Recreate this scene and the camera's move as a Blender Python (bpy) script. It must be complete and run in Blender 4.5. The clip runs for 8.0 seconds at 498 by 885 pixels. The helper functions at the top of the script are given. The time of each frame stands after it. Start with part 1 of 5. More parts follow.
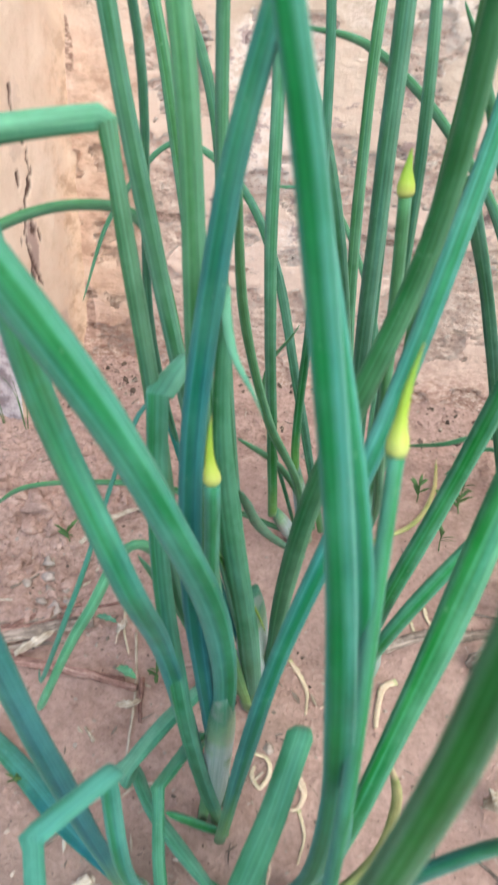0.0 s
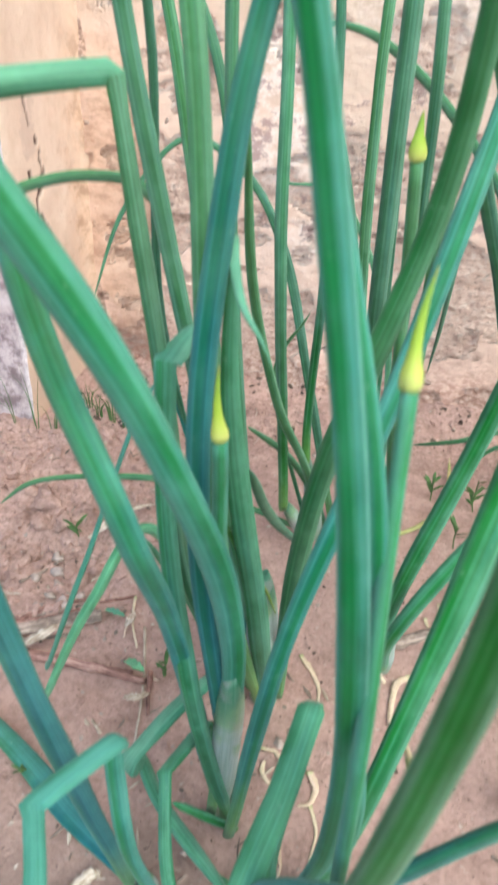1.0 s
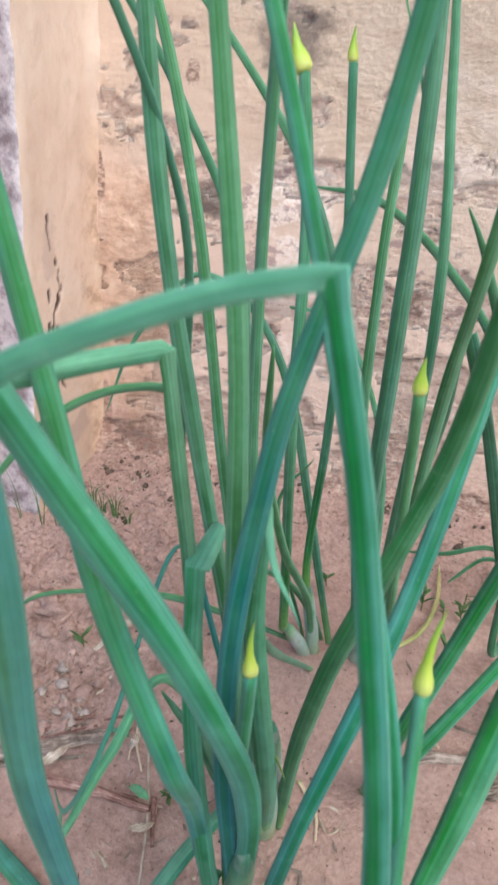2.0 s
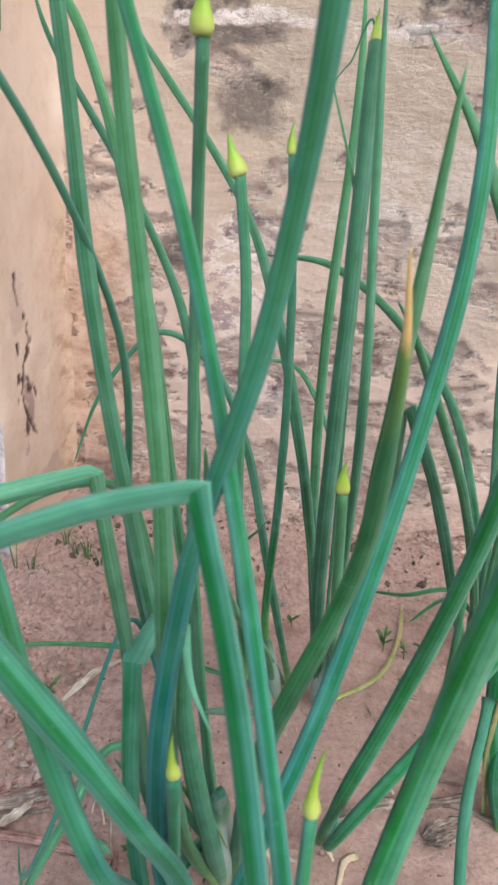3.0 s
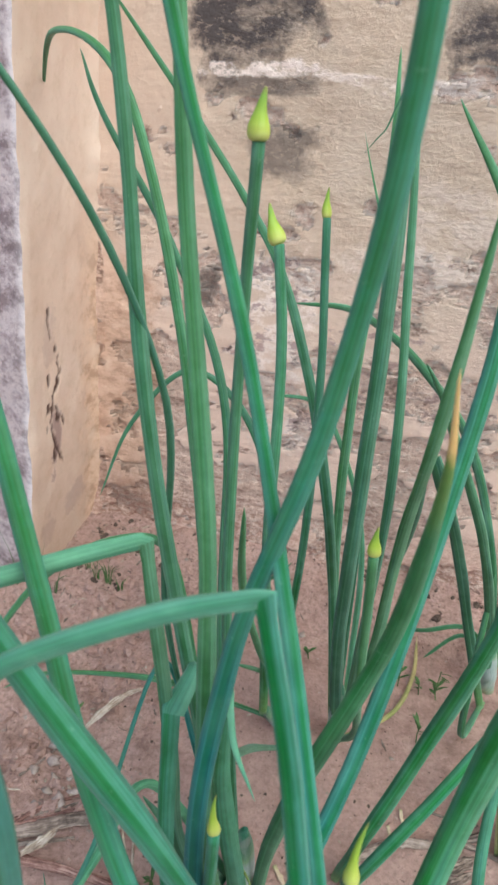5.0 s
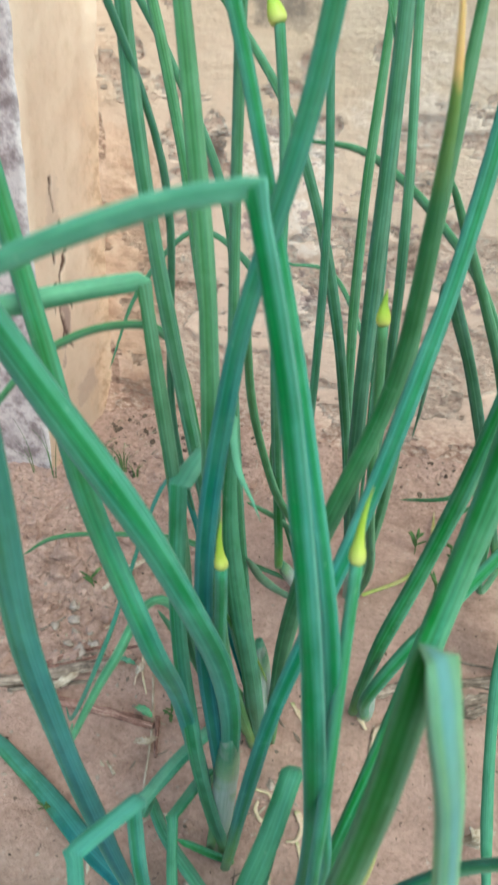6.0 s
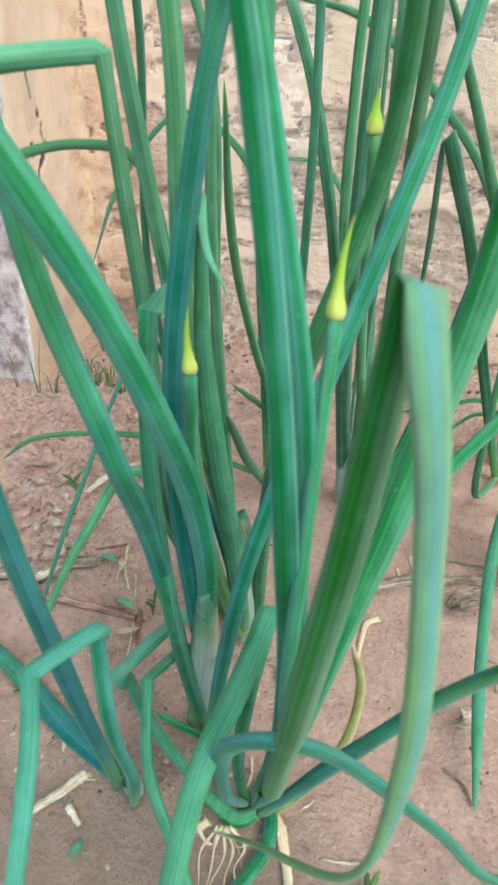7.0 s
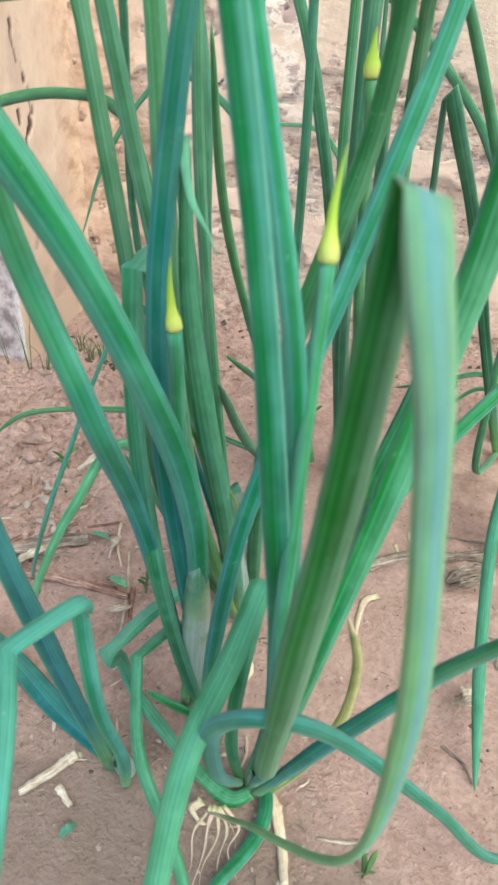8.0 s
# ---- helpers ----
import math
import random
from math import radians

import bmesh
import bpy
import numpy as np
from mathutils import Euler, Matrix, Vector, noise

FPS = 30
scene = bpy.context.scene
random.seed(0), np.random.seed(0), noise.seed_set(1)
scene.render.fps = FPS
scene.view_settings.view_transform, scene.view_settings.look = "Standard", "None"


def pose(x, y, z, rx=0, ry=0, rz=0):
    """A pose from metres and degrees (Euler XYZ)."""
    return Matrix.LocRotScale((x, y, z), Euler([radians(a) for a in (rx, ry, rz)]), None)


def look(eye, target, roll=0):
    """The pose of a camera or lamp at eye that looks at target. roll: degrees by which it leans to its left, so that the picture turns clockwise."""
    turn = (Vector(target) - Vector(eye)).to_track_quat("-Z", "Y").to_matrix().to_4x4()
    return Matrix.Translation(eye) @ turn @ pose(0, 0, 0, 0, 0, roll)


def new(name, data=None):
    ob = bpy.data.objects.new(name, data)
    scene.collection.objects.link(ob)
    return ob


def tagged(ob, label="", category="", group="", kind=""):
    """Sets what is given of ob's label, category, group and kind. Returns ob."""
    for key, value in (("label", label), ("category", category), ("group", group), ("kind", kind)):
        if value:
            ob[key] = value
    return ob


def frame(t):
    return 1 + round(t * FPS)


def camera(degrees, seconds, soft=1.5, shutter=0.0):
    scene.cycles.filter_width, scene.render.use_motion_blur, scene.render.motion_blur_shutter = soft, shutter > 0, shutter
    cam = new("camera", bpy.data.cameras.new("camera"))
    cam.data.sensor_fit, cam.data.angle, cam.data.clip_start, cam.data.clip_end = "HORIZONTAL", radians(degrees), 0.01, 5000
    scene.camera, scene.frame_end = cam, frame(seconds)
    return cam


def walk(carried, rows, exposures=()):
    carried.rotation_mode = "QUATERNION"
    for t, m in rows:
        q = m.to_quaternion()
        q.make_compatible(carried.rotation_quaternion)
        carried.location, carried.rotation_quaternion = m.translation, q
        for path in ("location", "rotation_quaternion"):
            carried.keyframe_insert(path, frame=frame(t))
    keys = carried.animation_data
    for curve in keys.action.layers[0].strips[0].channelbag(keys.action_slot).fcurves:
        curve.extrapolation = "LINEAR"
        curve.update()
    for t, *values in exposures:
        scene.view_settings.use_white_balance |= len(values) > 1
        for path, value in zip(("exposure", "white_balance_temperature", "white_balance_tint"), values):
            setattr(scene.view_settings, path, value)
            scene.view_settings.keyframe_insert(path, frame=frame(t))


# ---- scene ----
cam = camera(43.2, 8.0, soft=2.6, shutter=0.4)
cam.data.dof.use_dof, cam.data.dof.focus_distance, cam.data.dof.aperture_fstop = True, 0.5, 30.0
PATH = [
    (0, (0.033, 0.06, 0.403), (-0.337, 1.662, -0.735), 2.1),
    (0.3, (0.036, 0.047, 0.378), (-0.334, 1.615, -0.807), 2.2),
    (0.5, (0.032, 0.042, 0.358), (-0.341, 1.593, -0.847), 2.7),
    (1, (0.036, 0.054, 0.384), (-0.378, 1.675, -0.711), 1.4),
    (1.2, (0.028, 0.058, 0.402), (-0.378, 1.703, -0.661), 2.7),
    (2.3, (0.015, 0.061, 0.488), (-0.37, 1.776, -0.465), 3.3),
    (2.5, (0.021, 0.064, 0.505), (-0.358, 1.792, -0.429), 3.1),
    (3, (0.039, 0.071, 0.512), (-0.327, 1.781, -0.459), 3.2),
    (3.5, (0.049, 0.067, 0.526), (-0.331, 1.79, -0.416), 3.4),
    (4, (0.027, 0.062, 0.528), (-0.382, 1.779, -0.412), 3.6),
    (4.2, (0.022, 0.063, 0.553), (-0.382, 1.813, -0.327), 4.3),
    (5.3, (0.024, 0.066, 0.541), (-0.37, 1.774, -0.422), 4.1),
    (5.5, (0.031, 0.063, 0.538), (-0.355, 1.774, -0.423), 4.4),
    (5.7, (0.033, 0.051, 0.502), (-0.378, 1.716, -0.527), 3.5),
    (6, (0.044, 0.031, 0.457), (-0.388, 1.67, -0.606), 1.8),
    (6.2, (0.046, 0.031, 0.439), (-0.365, 1.646, -0.667), 2.4),
    (6.5, (0.051, 0.023, 0.417), (-0.357, 1.629, -0.702), 2.3),
    (7, (0.06, 0.02, 0.388), (-0.354, 1.607, -0.756), 2.0),
    (7.5, (0.061, 0.024, 0.379), (-0.363, 1.585, -0.797), 1.5),
    (8, (0.062, 0.028, 0.374), (-0.341, 1.587, -0.813), 1.8),
]
EXPOSURES = [(0, 0.82, 5980, -8), (1.2, 0.9, 5980, -8), (2.3, 0.43, 5900, -3), (3.5, 0.35, 5900, -7), (5.5, 0.28, 5900, -8), (6, 0.56, 5930, -20), (6.5, 0.66, 5950, -20), (7.2, 0.75, 6030, -17), (8, 0.8, 6050, -15)]
walk(cam, [(t, look(eye, target, roll)) for t, eye, target, roll in PATH], EXPOSURES)
SKY, SUN = 0.215, 0.66

# ---- world, sun, exposure ----
world = bpy.data.worlds.new("overcast_sky")
scene.world = world
world.use_nodes = True
wn = world.node_tree.nodes
sky = wn.new("ShaderNodeTexSky")
sky.sky_type = "NISHITA"
sky.sun_disc = False
sky.sun_elevation, sky.sun_rotation = radians(55), radians(132)
sky.air_density, sky.dust_density, sky.ozone_density = 1.0, 4.0, 1.0
wn["Background"].inputs["Strength"].default_value = SKY
world.node_tree.links.new(sky.outputs[0], wn["Background"].inputs["Color"])
sun = new("sun", bpy.data.lights.new("sun", "SUN"))
sun.data.energy, sun.data.angle, sun.data.color = SUN, radians(60), (1.0, 0.96, 0.9)
sun.matrix_world = look((1.2, -1.1, 2.3), (0, 0, 0))


# ---- materials ----
def material(name, rough=0.6, spec=0.4):
    m = bpy.data.materials.new(name)
    m.use_nodes = True
    nt = m.node_tree
    b = nt.nodes["Principled BSDF"]
    b.inputs["Roughness"].default_value = rough
    b.inputs["Specular IOR Level"].default_value = spec
    return m, nt, b


def node(nt, kind, links=(), **values):
    n = nt.nodes.new(kind)
    for k, v in values.items():
        if k in n.inputs:
            n.inputs[k].default_value = v
    for k, out in dict(links).items():
        nt.links.new(out, n.inputs[k])
    return n


def noise_at(nt, coord, scale, detail=5.0, rough=0.55, distort=0.0):
    n = node(nt, "ShaderNodeTexNoise", {"Vector": coord}, Scale=scale, Detail=detail, Roughness=rough, Distortion=distort)
    return n.outputs["Fac"]


def ramp(nt, fac, *stops):
    r = nt.nodes.new("ShaderNodeValToRGB")
    el = r.color_ramp.elements
    while len(el) < len(stops):
        el.new(0.5)
    for e, (p, c) in zip(el, stops):
        e.position = p
        e.color = (*c, 1) if len(c) == 3 else (c[0], c[0], c[0], 1)
    nt.links.new(fac, r.inputs["Fac"])
    return r.outputs["Color"]


def mix(nt, fac, a, b, blend="MIX"):
    n = nt.nodes.new("ShaderNodeMix")
    n.data_type, n.blend_type = "RGBA", blend
    for key, v in ((0, fac), (6, a), (7, b)):
        if hasattr(v, "is_linked"):
            nt.links.new(v, n.inputs[key])
        elif isinstance(v, (int, float)):
            n.inputs[key].default_value = v
        else:
            n.inputs[key].default_value = (*v, 1)
    return n.outputs[2]


def math_node(nt, op, a, b=0.0, clamp=False):
    n = nt.nodes.new("ShaderNodeMath")
    n.operation, n.use_clamp = op, clamp
    for i, v in enumerate((a, b)):
        if hasattr(v, "is_linked"):
            nt.links.new(v, n.inputs[i])
        else:
            n.inputs[i].default_value = v
    return n.outputs[0]


def bump(nt, bsdf, height, strength, distance):
    n = node(nt, "ShaderNodeBump", {"Height": height}, Strength=strength, Distance=distance)
    nt.links.new(n.outputs[0], bsdf.inputs["Normal"])


def scaled(nt, coord, sx, sy, sz):
    n = node(nt, "ShaderNodeMapping", {"Vector": coord})
    n.inputs["Scale"].default_value = (sx, sy, sz)
    return n.outputs[0]


def leaf_material(name, dark, mid, light, tip=None, rough=0.5, upper=(0.065, 0.2, 0.1), vivid=0.5, green=(0.006, 0.125, 0.008), centre=0.64, spread=0.22, lower=None, broad=1.0, rim=None, tip_from=0.92, upper_at=(0.3, 0.75), lower_at=(0.2, 0.5), blued=0.0):
    """A waxy hollow leaf: a fresh green band along it, paler bloomed flanks, stripes, specks."""
    m, nt, b = material(name, rough + 0.08, 0.16)
    uv = node(nt, "ShaderNodeTexCoord").outputs["UV"]
    obj = nt.nodes.new("ShaderNodeTexCoord").outputs["Object"]
    info = nt.nodes.new("ShaderNodeObjectInfo").outputs["Random"]
    sep = node(nt, "ShaderNodeSeparateXYZ", {"Vector": uv})
    around, along = sep.outputs["X"], sep.outputs["Y"]
    stripes = noise_at(nt, scaled(nt, uv, 2.6, 0.4, 1.0), 2.2, 2.0, 0.5)
    fine = noise_at(nt, scaled(nt, uv, 60.0, 2.0, 1.0), 2.0, 3.0, 0.6)
    bloom = noise_at(nt, obj, 24.0, 5.0, 0.62)
    blot = noise_at(nt, obj, 75.0, 4.0, 0.6)
    lines = noise_at(nt, scaled(nt, uv, 13.0, 0.5, 1.0), 2.0, 4.0, 0.6)
    base = ramp(nt, stripes, (0.36, dark), (0.5, mid), (0.64, light))
    base = mix(nt, math_node(nt, "MULTIPLY", ramp(nt, lines, (0.42, (1,)), (0.54, (0,))), 0.6), base, dark)
    base = mix(nt, math_node(nt, "MULTIPLY", ramp(nt, lines, (0.52, (0,)), (0.64, (1,))), 0.5), base, light)
    base = mix(nt, math_node(nt, "MULTIPLY", ramp(nt, bloom, (0.42, (0,)), (0.62, (1,))), 0.5), base, light)
    base = mix(nt, math_node(nt, "MULTIPLY", fine, 0.15), base, dark)
    wob = math_node(nt, "MULTIPLY", math_node(nt, "SUBTRACT", bloom, 0.5), 0.4)
    base = mix(nt, math_node(nt, "MULTIPLY", ramp(nt, math_node(nt, "ADD", along, wob), (upper_at[0], (0,)), (upper_at[1], (1,))), 0.75), base, upper)
    if lower:
        base = mix(nt, math_node(nt, "MULTIPLY", ramp(nt, math_node(nt, "ADD", along, math_node(nt, "MULTIPLY", wob, 0.6)), (lower_at[0], (1,)), (lower_at[1], (0,))), 0.68), base, lower)
    wander = math_node(nt, "MULTIPLY", math_node(nt, "SUBTRACT", noise_at(nt, scaled(nt, uv, 0.0, 1.4, 1.0), 2.0, 2.0), 0.5), 0.16)
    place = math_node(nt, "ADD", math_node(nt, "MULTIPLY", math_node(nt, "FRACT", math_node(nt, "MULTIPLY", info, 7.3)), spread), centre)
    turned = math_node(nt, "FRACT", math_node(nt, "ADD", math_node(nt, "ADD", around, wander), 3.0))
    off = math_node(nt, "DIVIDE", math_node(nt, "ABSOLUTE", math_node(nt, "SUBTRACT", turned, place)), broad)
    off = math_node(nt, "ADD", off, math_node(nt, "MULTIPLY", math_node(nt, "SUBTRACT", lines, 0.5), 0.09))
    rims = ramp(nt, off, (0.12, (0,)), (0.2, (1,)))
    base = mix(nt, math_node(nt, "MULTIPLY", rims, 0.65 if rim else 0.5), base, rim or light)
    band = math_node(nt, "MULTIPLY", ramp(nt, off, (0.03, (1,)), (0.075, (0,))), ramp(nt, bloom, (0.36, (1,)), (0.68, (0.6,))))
    film = noise_at(nt, scaled(nt, uv, 1.6, 7.0, 1.0), 2.0, 5.0, 0.6)
    base = mix(nt, math_node(nt, "MULTIPLY", ramp(nt, film, (0.48, (0,)), (0.68, (1,))), 0.25), base, light)
    base = mix(nt, math_node(nt, "MULTIPLY", ramp(nt, film, (0.34, (1,)), (0.48, (0,))), 0.4 * vivid), base, green)
    base = mix(nt, math_node(nt, "MULTIPLY", ramp(nt, blot, (0.55, (0,)), (0.7, (1,))), 0.25), base, light)
    blue = noise_at(nt, scaled(nt, uv, 3.0, 2.6, 1.0), 2.0, 4.0, 0.6)
    base = mix(nt, math_node(nt, "MULTIPLY", ramp(nt, blue, (0.52, (0,)), (0.64, (1,))), blued), base, (0.045, 0.165, 0.185))
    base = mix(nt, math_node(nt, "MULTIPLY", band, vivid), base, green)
    base = mix(nt, math_node(nt, "MULTIPLY", ramp(nt, lines, (0.56, (0,)), (0.62, (1,))), 0.22), base, light)
    base = mix(nt, math_node(nt, "MULTIPLY", ramp(nt, math_node(nt, "ADD", along, math_node(nt, "MULTIPLY", wob, 0.2)), (0.02, (1,)), (0.1, (0,))), 0.5), base, (0.17, 0.28, 0.06))
    specks = ramp(nt, noise_at(nt, obj, 330.0, 2.0, 0.5), (0.7, (0,)), (0.75, (1,)))
    base = mix(nt, math_node(nt, "MULTIPLY", specks, 0.12), base, (0.3, 0.44, 0.32))
    hsv = node(nt, "ShaderNodeHueSaturation", {"Color": base})
    grain = math_node(nt, "ADD", math_node(nt, "MULTIPLY", lines, 0.95), math_node(nt, "ADD", math_node(nt, "MULTIPLY", blot, 0.55), math_node(nt, "MULTIPLY", film, 0.7)))
    grain = math_node(nt, "SUBTRACT", grain, 0.1)
    nt.links.new(math_node(nt, "MULTIPLY", math_node(nt, "ADD", math_node(nt, "MULTIPLY", info, 0.3), 0.95), grain), hsv.inputs["Value"])
    hsv.inputs["Saturation"].default_value = 1.0
    nt.links.new(math_node(nt, "ADD", math_node(nt, "MULTIPLY", info, -0.04), 0.515), hsv.inputs["Hue"])
    colour = hsv.outputs[0]
    if tip:
        end = math_node(nt, "ADD", along, math_node(nt, "MULTIPLY", bloom, 0.12))
        colour = mix(nt, ramp(nt, end, (tip_from, (0,)), (tip_from + 0.08, (1,))), colour, (0.16, 0.22, 0.05))
        colour = mix(nt, ramp(nt, end, (tip_from + 0.05, (0,)), (tip_from + 0.1, (1,))), colour, tip)
    nt.links.new(colour, b.inputs["Base Color"])
    b.inputs["Subsurface Weight"].default_value = 0.15
    b.inputs["Subsurface Radius"].default_value = (0.004, 0.007, 0.003)
    b.inputs["Subsurface Scale"].default_value = 0.6
    nt.links.new(math_node(nt, "ADD", math_node(nt, "MULTIPLY", bloom, 0.35), rough - 0.05), b.inputs["Roughness"])
    b.inputs["Sheen Weight"].default_value, b.inputs["Sheen Roughness"].default_value = 0.13, 0.45
    b.inputs["Sheen Tint"].default_value = (0.72, 0.95, 0.82, 1)
    relief_h = math_node(nt, "ADD", math_node(nt, "ADD", math_node(nt, "MULTIPLY", stripes, 0.6), lines), math_node(nt, "ADD", math_node(nt, "MULTIPLY", fine, 0.3), math_node(nt, "MULTIPLY", blot, 0.4)))
    bump(nt, b, relief_h, 0.26, 0.0016)
    return m


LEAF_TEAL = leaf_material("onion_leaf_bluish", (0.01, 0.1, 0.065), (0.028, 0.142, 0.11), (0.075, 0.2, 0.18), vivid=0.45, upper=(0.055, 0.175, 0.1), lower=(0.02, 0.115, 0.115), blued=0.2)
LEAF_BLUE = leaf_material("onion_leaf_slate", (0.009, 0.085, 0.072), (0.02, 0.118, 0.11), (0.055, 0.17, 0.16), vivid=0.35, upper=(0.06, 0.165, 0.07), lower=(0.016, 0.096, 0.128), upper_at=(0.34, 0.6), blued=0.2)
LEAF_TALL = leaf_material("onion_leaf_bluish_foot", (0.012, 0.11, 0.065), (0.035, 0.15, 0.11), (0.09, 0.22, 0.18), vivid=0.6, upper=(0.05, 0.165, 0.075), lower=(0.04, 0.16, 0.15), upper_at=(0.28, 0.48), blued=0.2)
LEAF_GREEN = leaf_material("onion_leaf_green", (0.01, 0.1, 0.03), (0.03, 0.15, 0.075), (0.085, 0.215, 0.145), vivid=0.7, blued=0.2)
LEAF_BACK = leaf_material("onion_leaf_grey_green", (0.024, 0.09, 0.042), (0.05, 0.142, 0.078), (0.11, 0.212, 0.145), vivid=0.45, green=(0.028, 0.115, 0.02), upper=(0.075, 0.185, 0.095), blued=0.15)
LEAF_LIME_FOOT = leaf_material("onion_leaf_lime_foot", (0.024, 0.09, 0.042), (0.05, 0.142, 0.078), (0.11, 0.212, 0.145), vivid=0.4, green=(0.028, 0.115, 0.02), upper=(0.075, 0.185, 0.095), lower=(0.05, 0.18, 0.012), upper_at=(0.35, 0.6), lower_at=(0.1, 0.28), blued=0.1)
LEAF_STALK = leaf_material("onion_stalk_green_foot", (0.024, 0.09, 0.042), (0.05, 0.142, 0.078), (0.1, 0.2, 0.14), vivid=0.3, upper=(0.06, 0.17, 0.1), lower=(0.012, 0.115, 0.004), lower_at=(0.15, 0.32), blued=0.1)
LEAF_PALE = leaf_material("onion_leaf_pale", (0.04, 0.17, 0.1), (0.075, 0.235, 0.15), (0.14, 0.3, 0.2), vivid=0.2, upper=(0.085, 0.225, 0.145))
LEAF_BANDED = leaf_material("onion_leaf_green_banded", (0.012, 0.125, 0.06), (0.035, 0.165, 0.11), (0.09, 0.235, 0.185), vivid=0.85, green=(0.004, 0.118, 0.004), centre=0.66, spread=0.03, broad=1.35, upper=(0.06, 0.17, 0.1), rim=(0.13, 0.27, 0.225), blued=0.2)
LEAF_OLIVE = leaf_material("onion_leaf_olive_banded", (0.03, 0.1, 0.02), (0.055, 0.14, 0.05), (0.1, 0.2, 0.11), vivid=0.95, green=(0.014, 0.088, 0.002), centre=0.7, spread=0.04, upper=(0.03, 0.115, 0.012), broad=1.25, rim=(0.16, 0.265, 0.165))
LEAF_FADED = leaf_material("onion_leaf_faded", (0.1, 0.22, 0.13), (0.13, 0.27, 0.18), (0.17, 0.31, 0.21), vivid=0.95, green=(0.1, 0.225, 0.235), centre=0.31, spread=0.02, upper=(0.15, 0.26, 0.09), broad=1.2, rim=(0.26, 0.34, 0.13), tip=(0.62, 0.56, 0.36), tip_from=0.9)
LEAF_BURNT = leaf_material("onion_leaf_burnt_tip", (0.02, 0.1, 0.035), (0.04, 0.145, 0.065), (0.09, 0.2, 0.11), tip=(0.6, 0.38, 0.16), upper=(0.05, 0.16, 0.045), tip_from=0.93)
LEAF_LIME = leaf_material("onion_leaf_lime", (0.04, 0.16, 0.02), (0.08, 0.22, 0.04), (0.15, 0.29, 0.09), vivid=0.6, green=(0.06, 0.24, 0.004), upper=(0.1, 0.22, 0.06), tip=(0.3, 0.24, 0.1), tip_from=0.95)
LEAF_YELLOW = leaf_material("onion_leaf_yellowing", (0.13, 0.19, 0.05), (0.25, 0.27, 0.09), (0.42, 0.36, 0.18), tip=(0.5, 0.38, 0.24), upper=(0.34, 0.29, 0.12), vivid=0.2)
LEAF_DRY = leaf_material("onion_leaf_dry", (0.3, 0.19, 0.1), (0.45, 0.33, 0.22), (0.62, 0.5, 0.38), rough=0.75, upper=(0.55, 0.43, 0.3), vivid=0.0)


def sheath_material():
    m, nt, b = material("onion_sheath", 0.38, 0.45)
    uv = node(nt, "ShaderNodeTexCoord").outputs["UV"]
    obj = nt.nodes.new("ShaderNodeTexCoord").outputs["Object"]
    v = node(nt, "ShaderNodeSeparateXYZ", {"Vector": uv}).outputs["Y"]
    ribs = noise_at(nt, scaled(nt, uv, 26.0, 1.2, 1.0), 2.0, 3.0, 0.6)
    blot = noise_at(nt, obj, 45.0, 4.0, 0.6)
    wob = math_node(nt, "ADD", v, math_node(nt, "MULTIPLY", math_node(nt, "SUBTRACT", blot, 0.5), 0.5))
    c = ramp(nt, wob, (0.0, (0.26, 0.17, 0.11)), (0.1, (0.3, 0.3, 0.17)), (0.28, (0.3, 0.38, 0.32)), (0.68, (0.42, 0.47, 0.49)), (0.8, (0.24, 0.36, 0.2)), (0.93, (0.04, 0.16, 0.09)))
    c = mix(nt, math_node(nt, "MULTIPLY", ramp(nt, ribs, (0.4, (0,)), (0.6, (1,))), 0.5), c, (0.13, 0.26, 0.2))
    c = mix(nt, math_node(nt, "MULTIPLY", ramp(nt, blot, (0.55, (0,)), (0.65, (1,))), 0.4), c, (0.4, 0.36, 0.38))
    nt.links.new(c, b.inputs["Base Color"])
    b.inputs["Subsurface Weight"].default_value = 0.15
    b.inputs["Subsurface Radius"].default_value = (0.006, 0.006, 0.004)
    b.inputs["Subsurface Scale"].default_value = 0.5
    bump(nt, b, ribs, 0.4, 0.001)
    return m


SHEATH = sheath_material()


def bud_material():
    m, nt, b = material("flower_bud", 0.45, 0.35)
    uv = node(nt, "ShaderNodeTexCoord").outputs["UV"]
    v = node(nt, "ShaderNodeSeparateXYZ", {"Vector": uv}).outputs["Y"]
    ribs = noise_at(nt, scaled(nt, uv, 14.0, 1.0, 1.0), 2.0, 3.0, 0.6)
    c = ramp(nt, v, (0.0, (0.32, 0.4, 0.1)), (0.06, (0.54, 0.53, 0.18)), (0.2, (0.5, 0.53, 0.11)), (0.42, (0.36, 0.46, 0.05)), (0.85, (0.24, 0.38, 0.06)), (1.0, (0.3, 0.24, 0.1)))
    c = mix(nt, math_node(nt, "MULTIPLY", ribs, 0.35), c, (0.25, 0.42, 0.06))
    nt.links.new(c, b.inputs["Base Color"])
    b.inputs["Subsurface Weight"].default_value = 0.15
    b.inputs["Subsurface Radius"].default_value = (0.004, 0.004, 0.001)
    b.inputs["Subsurface Scale"].default_value = 0.5
    bump(nt, b, ribs, 0.3, 0.0008)
    return m


BUD = bud_material()


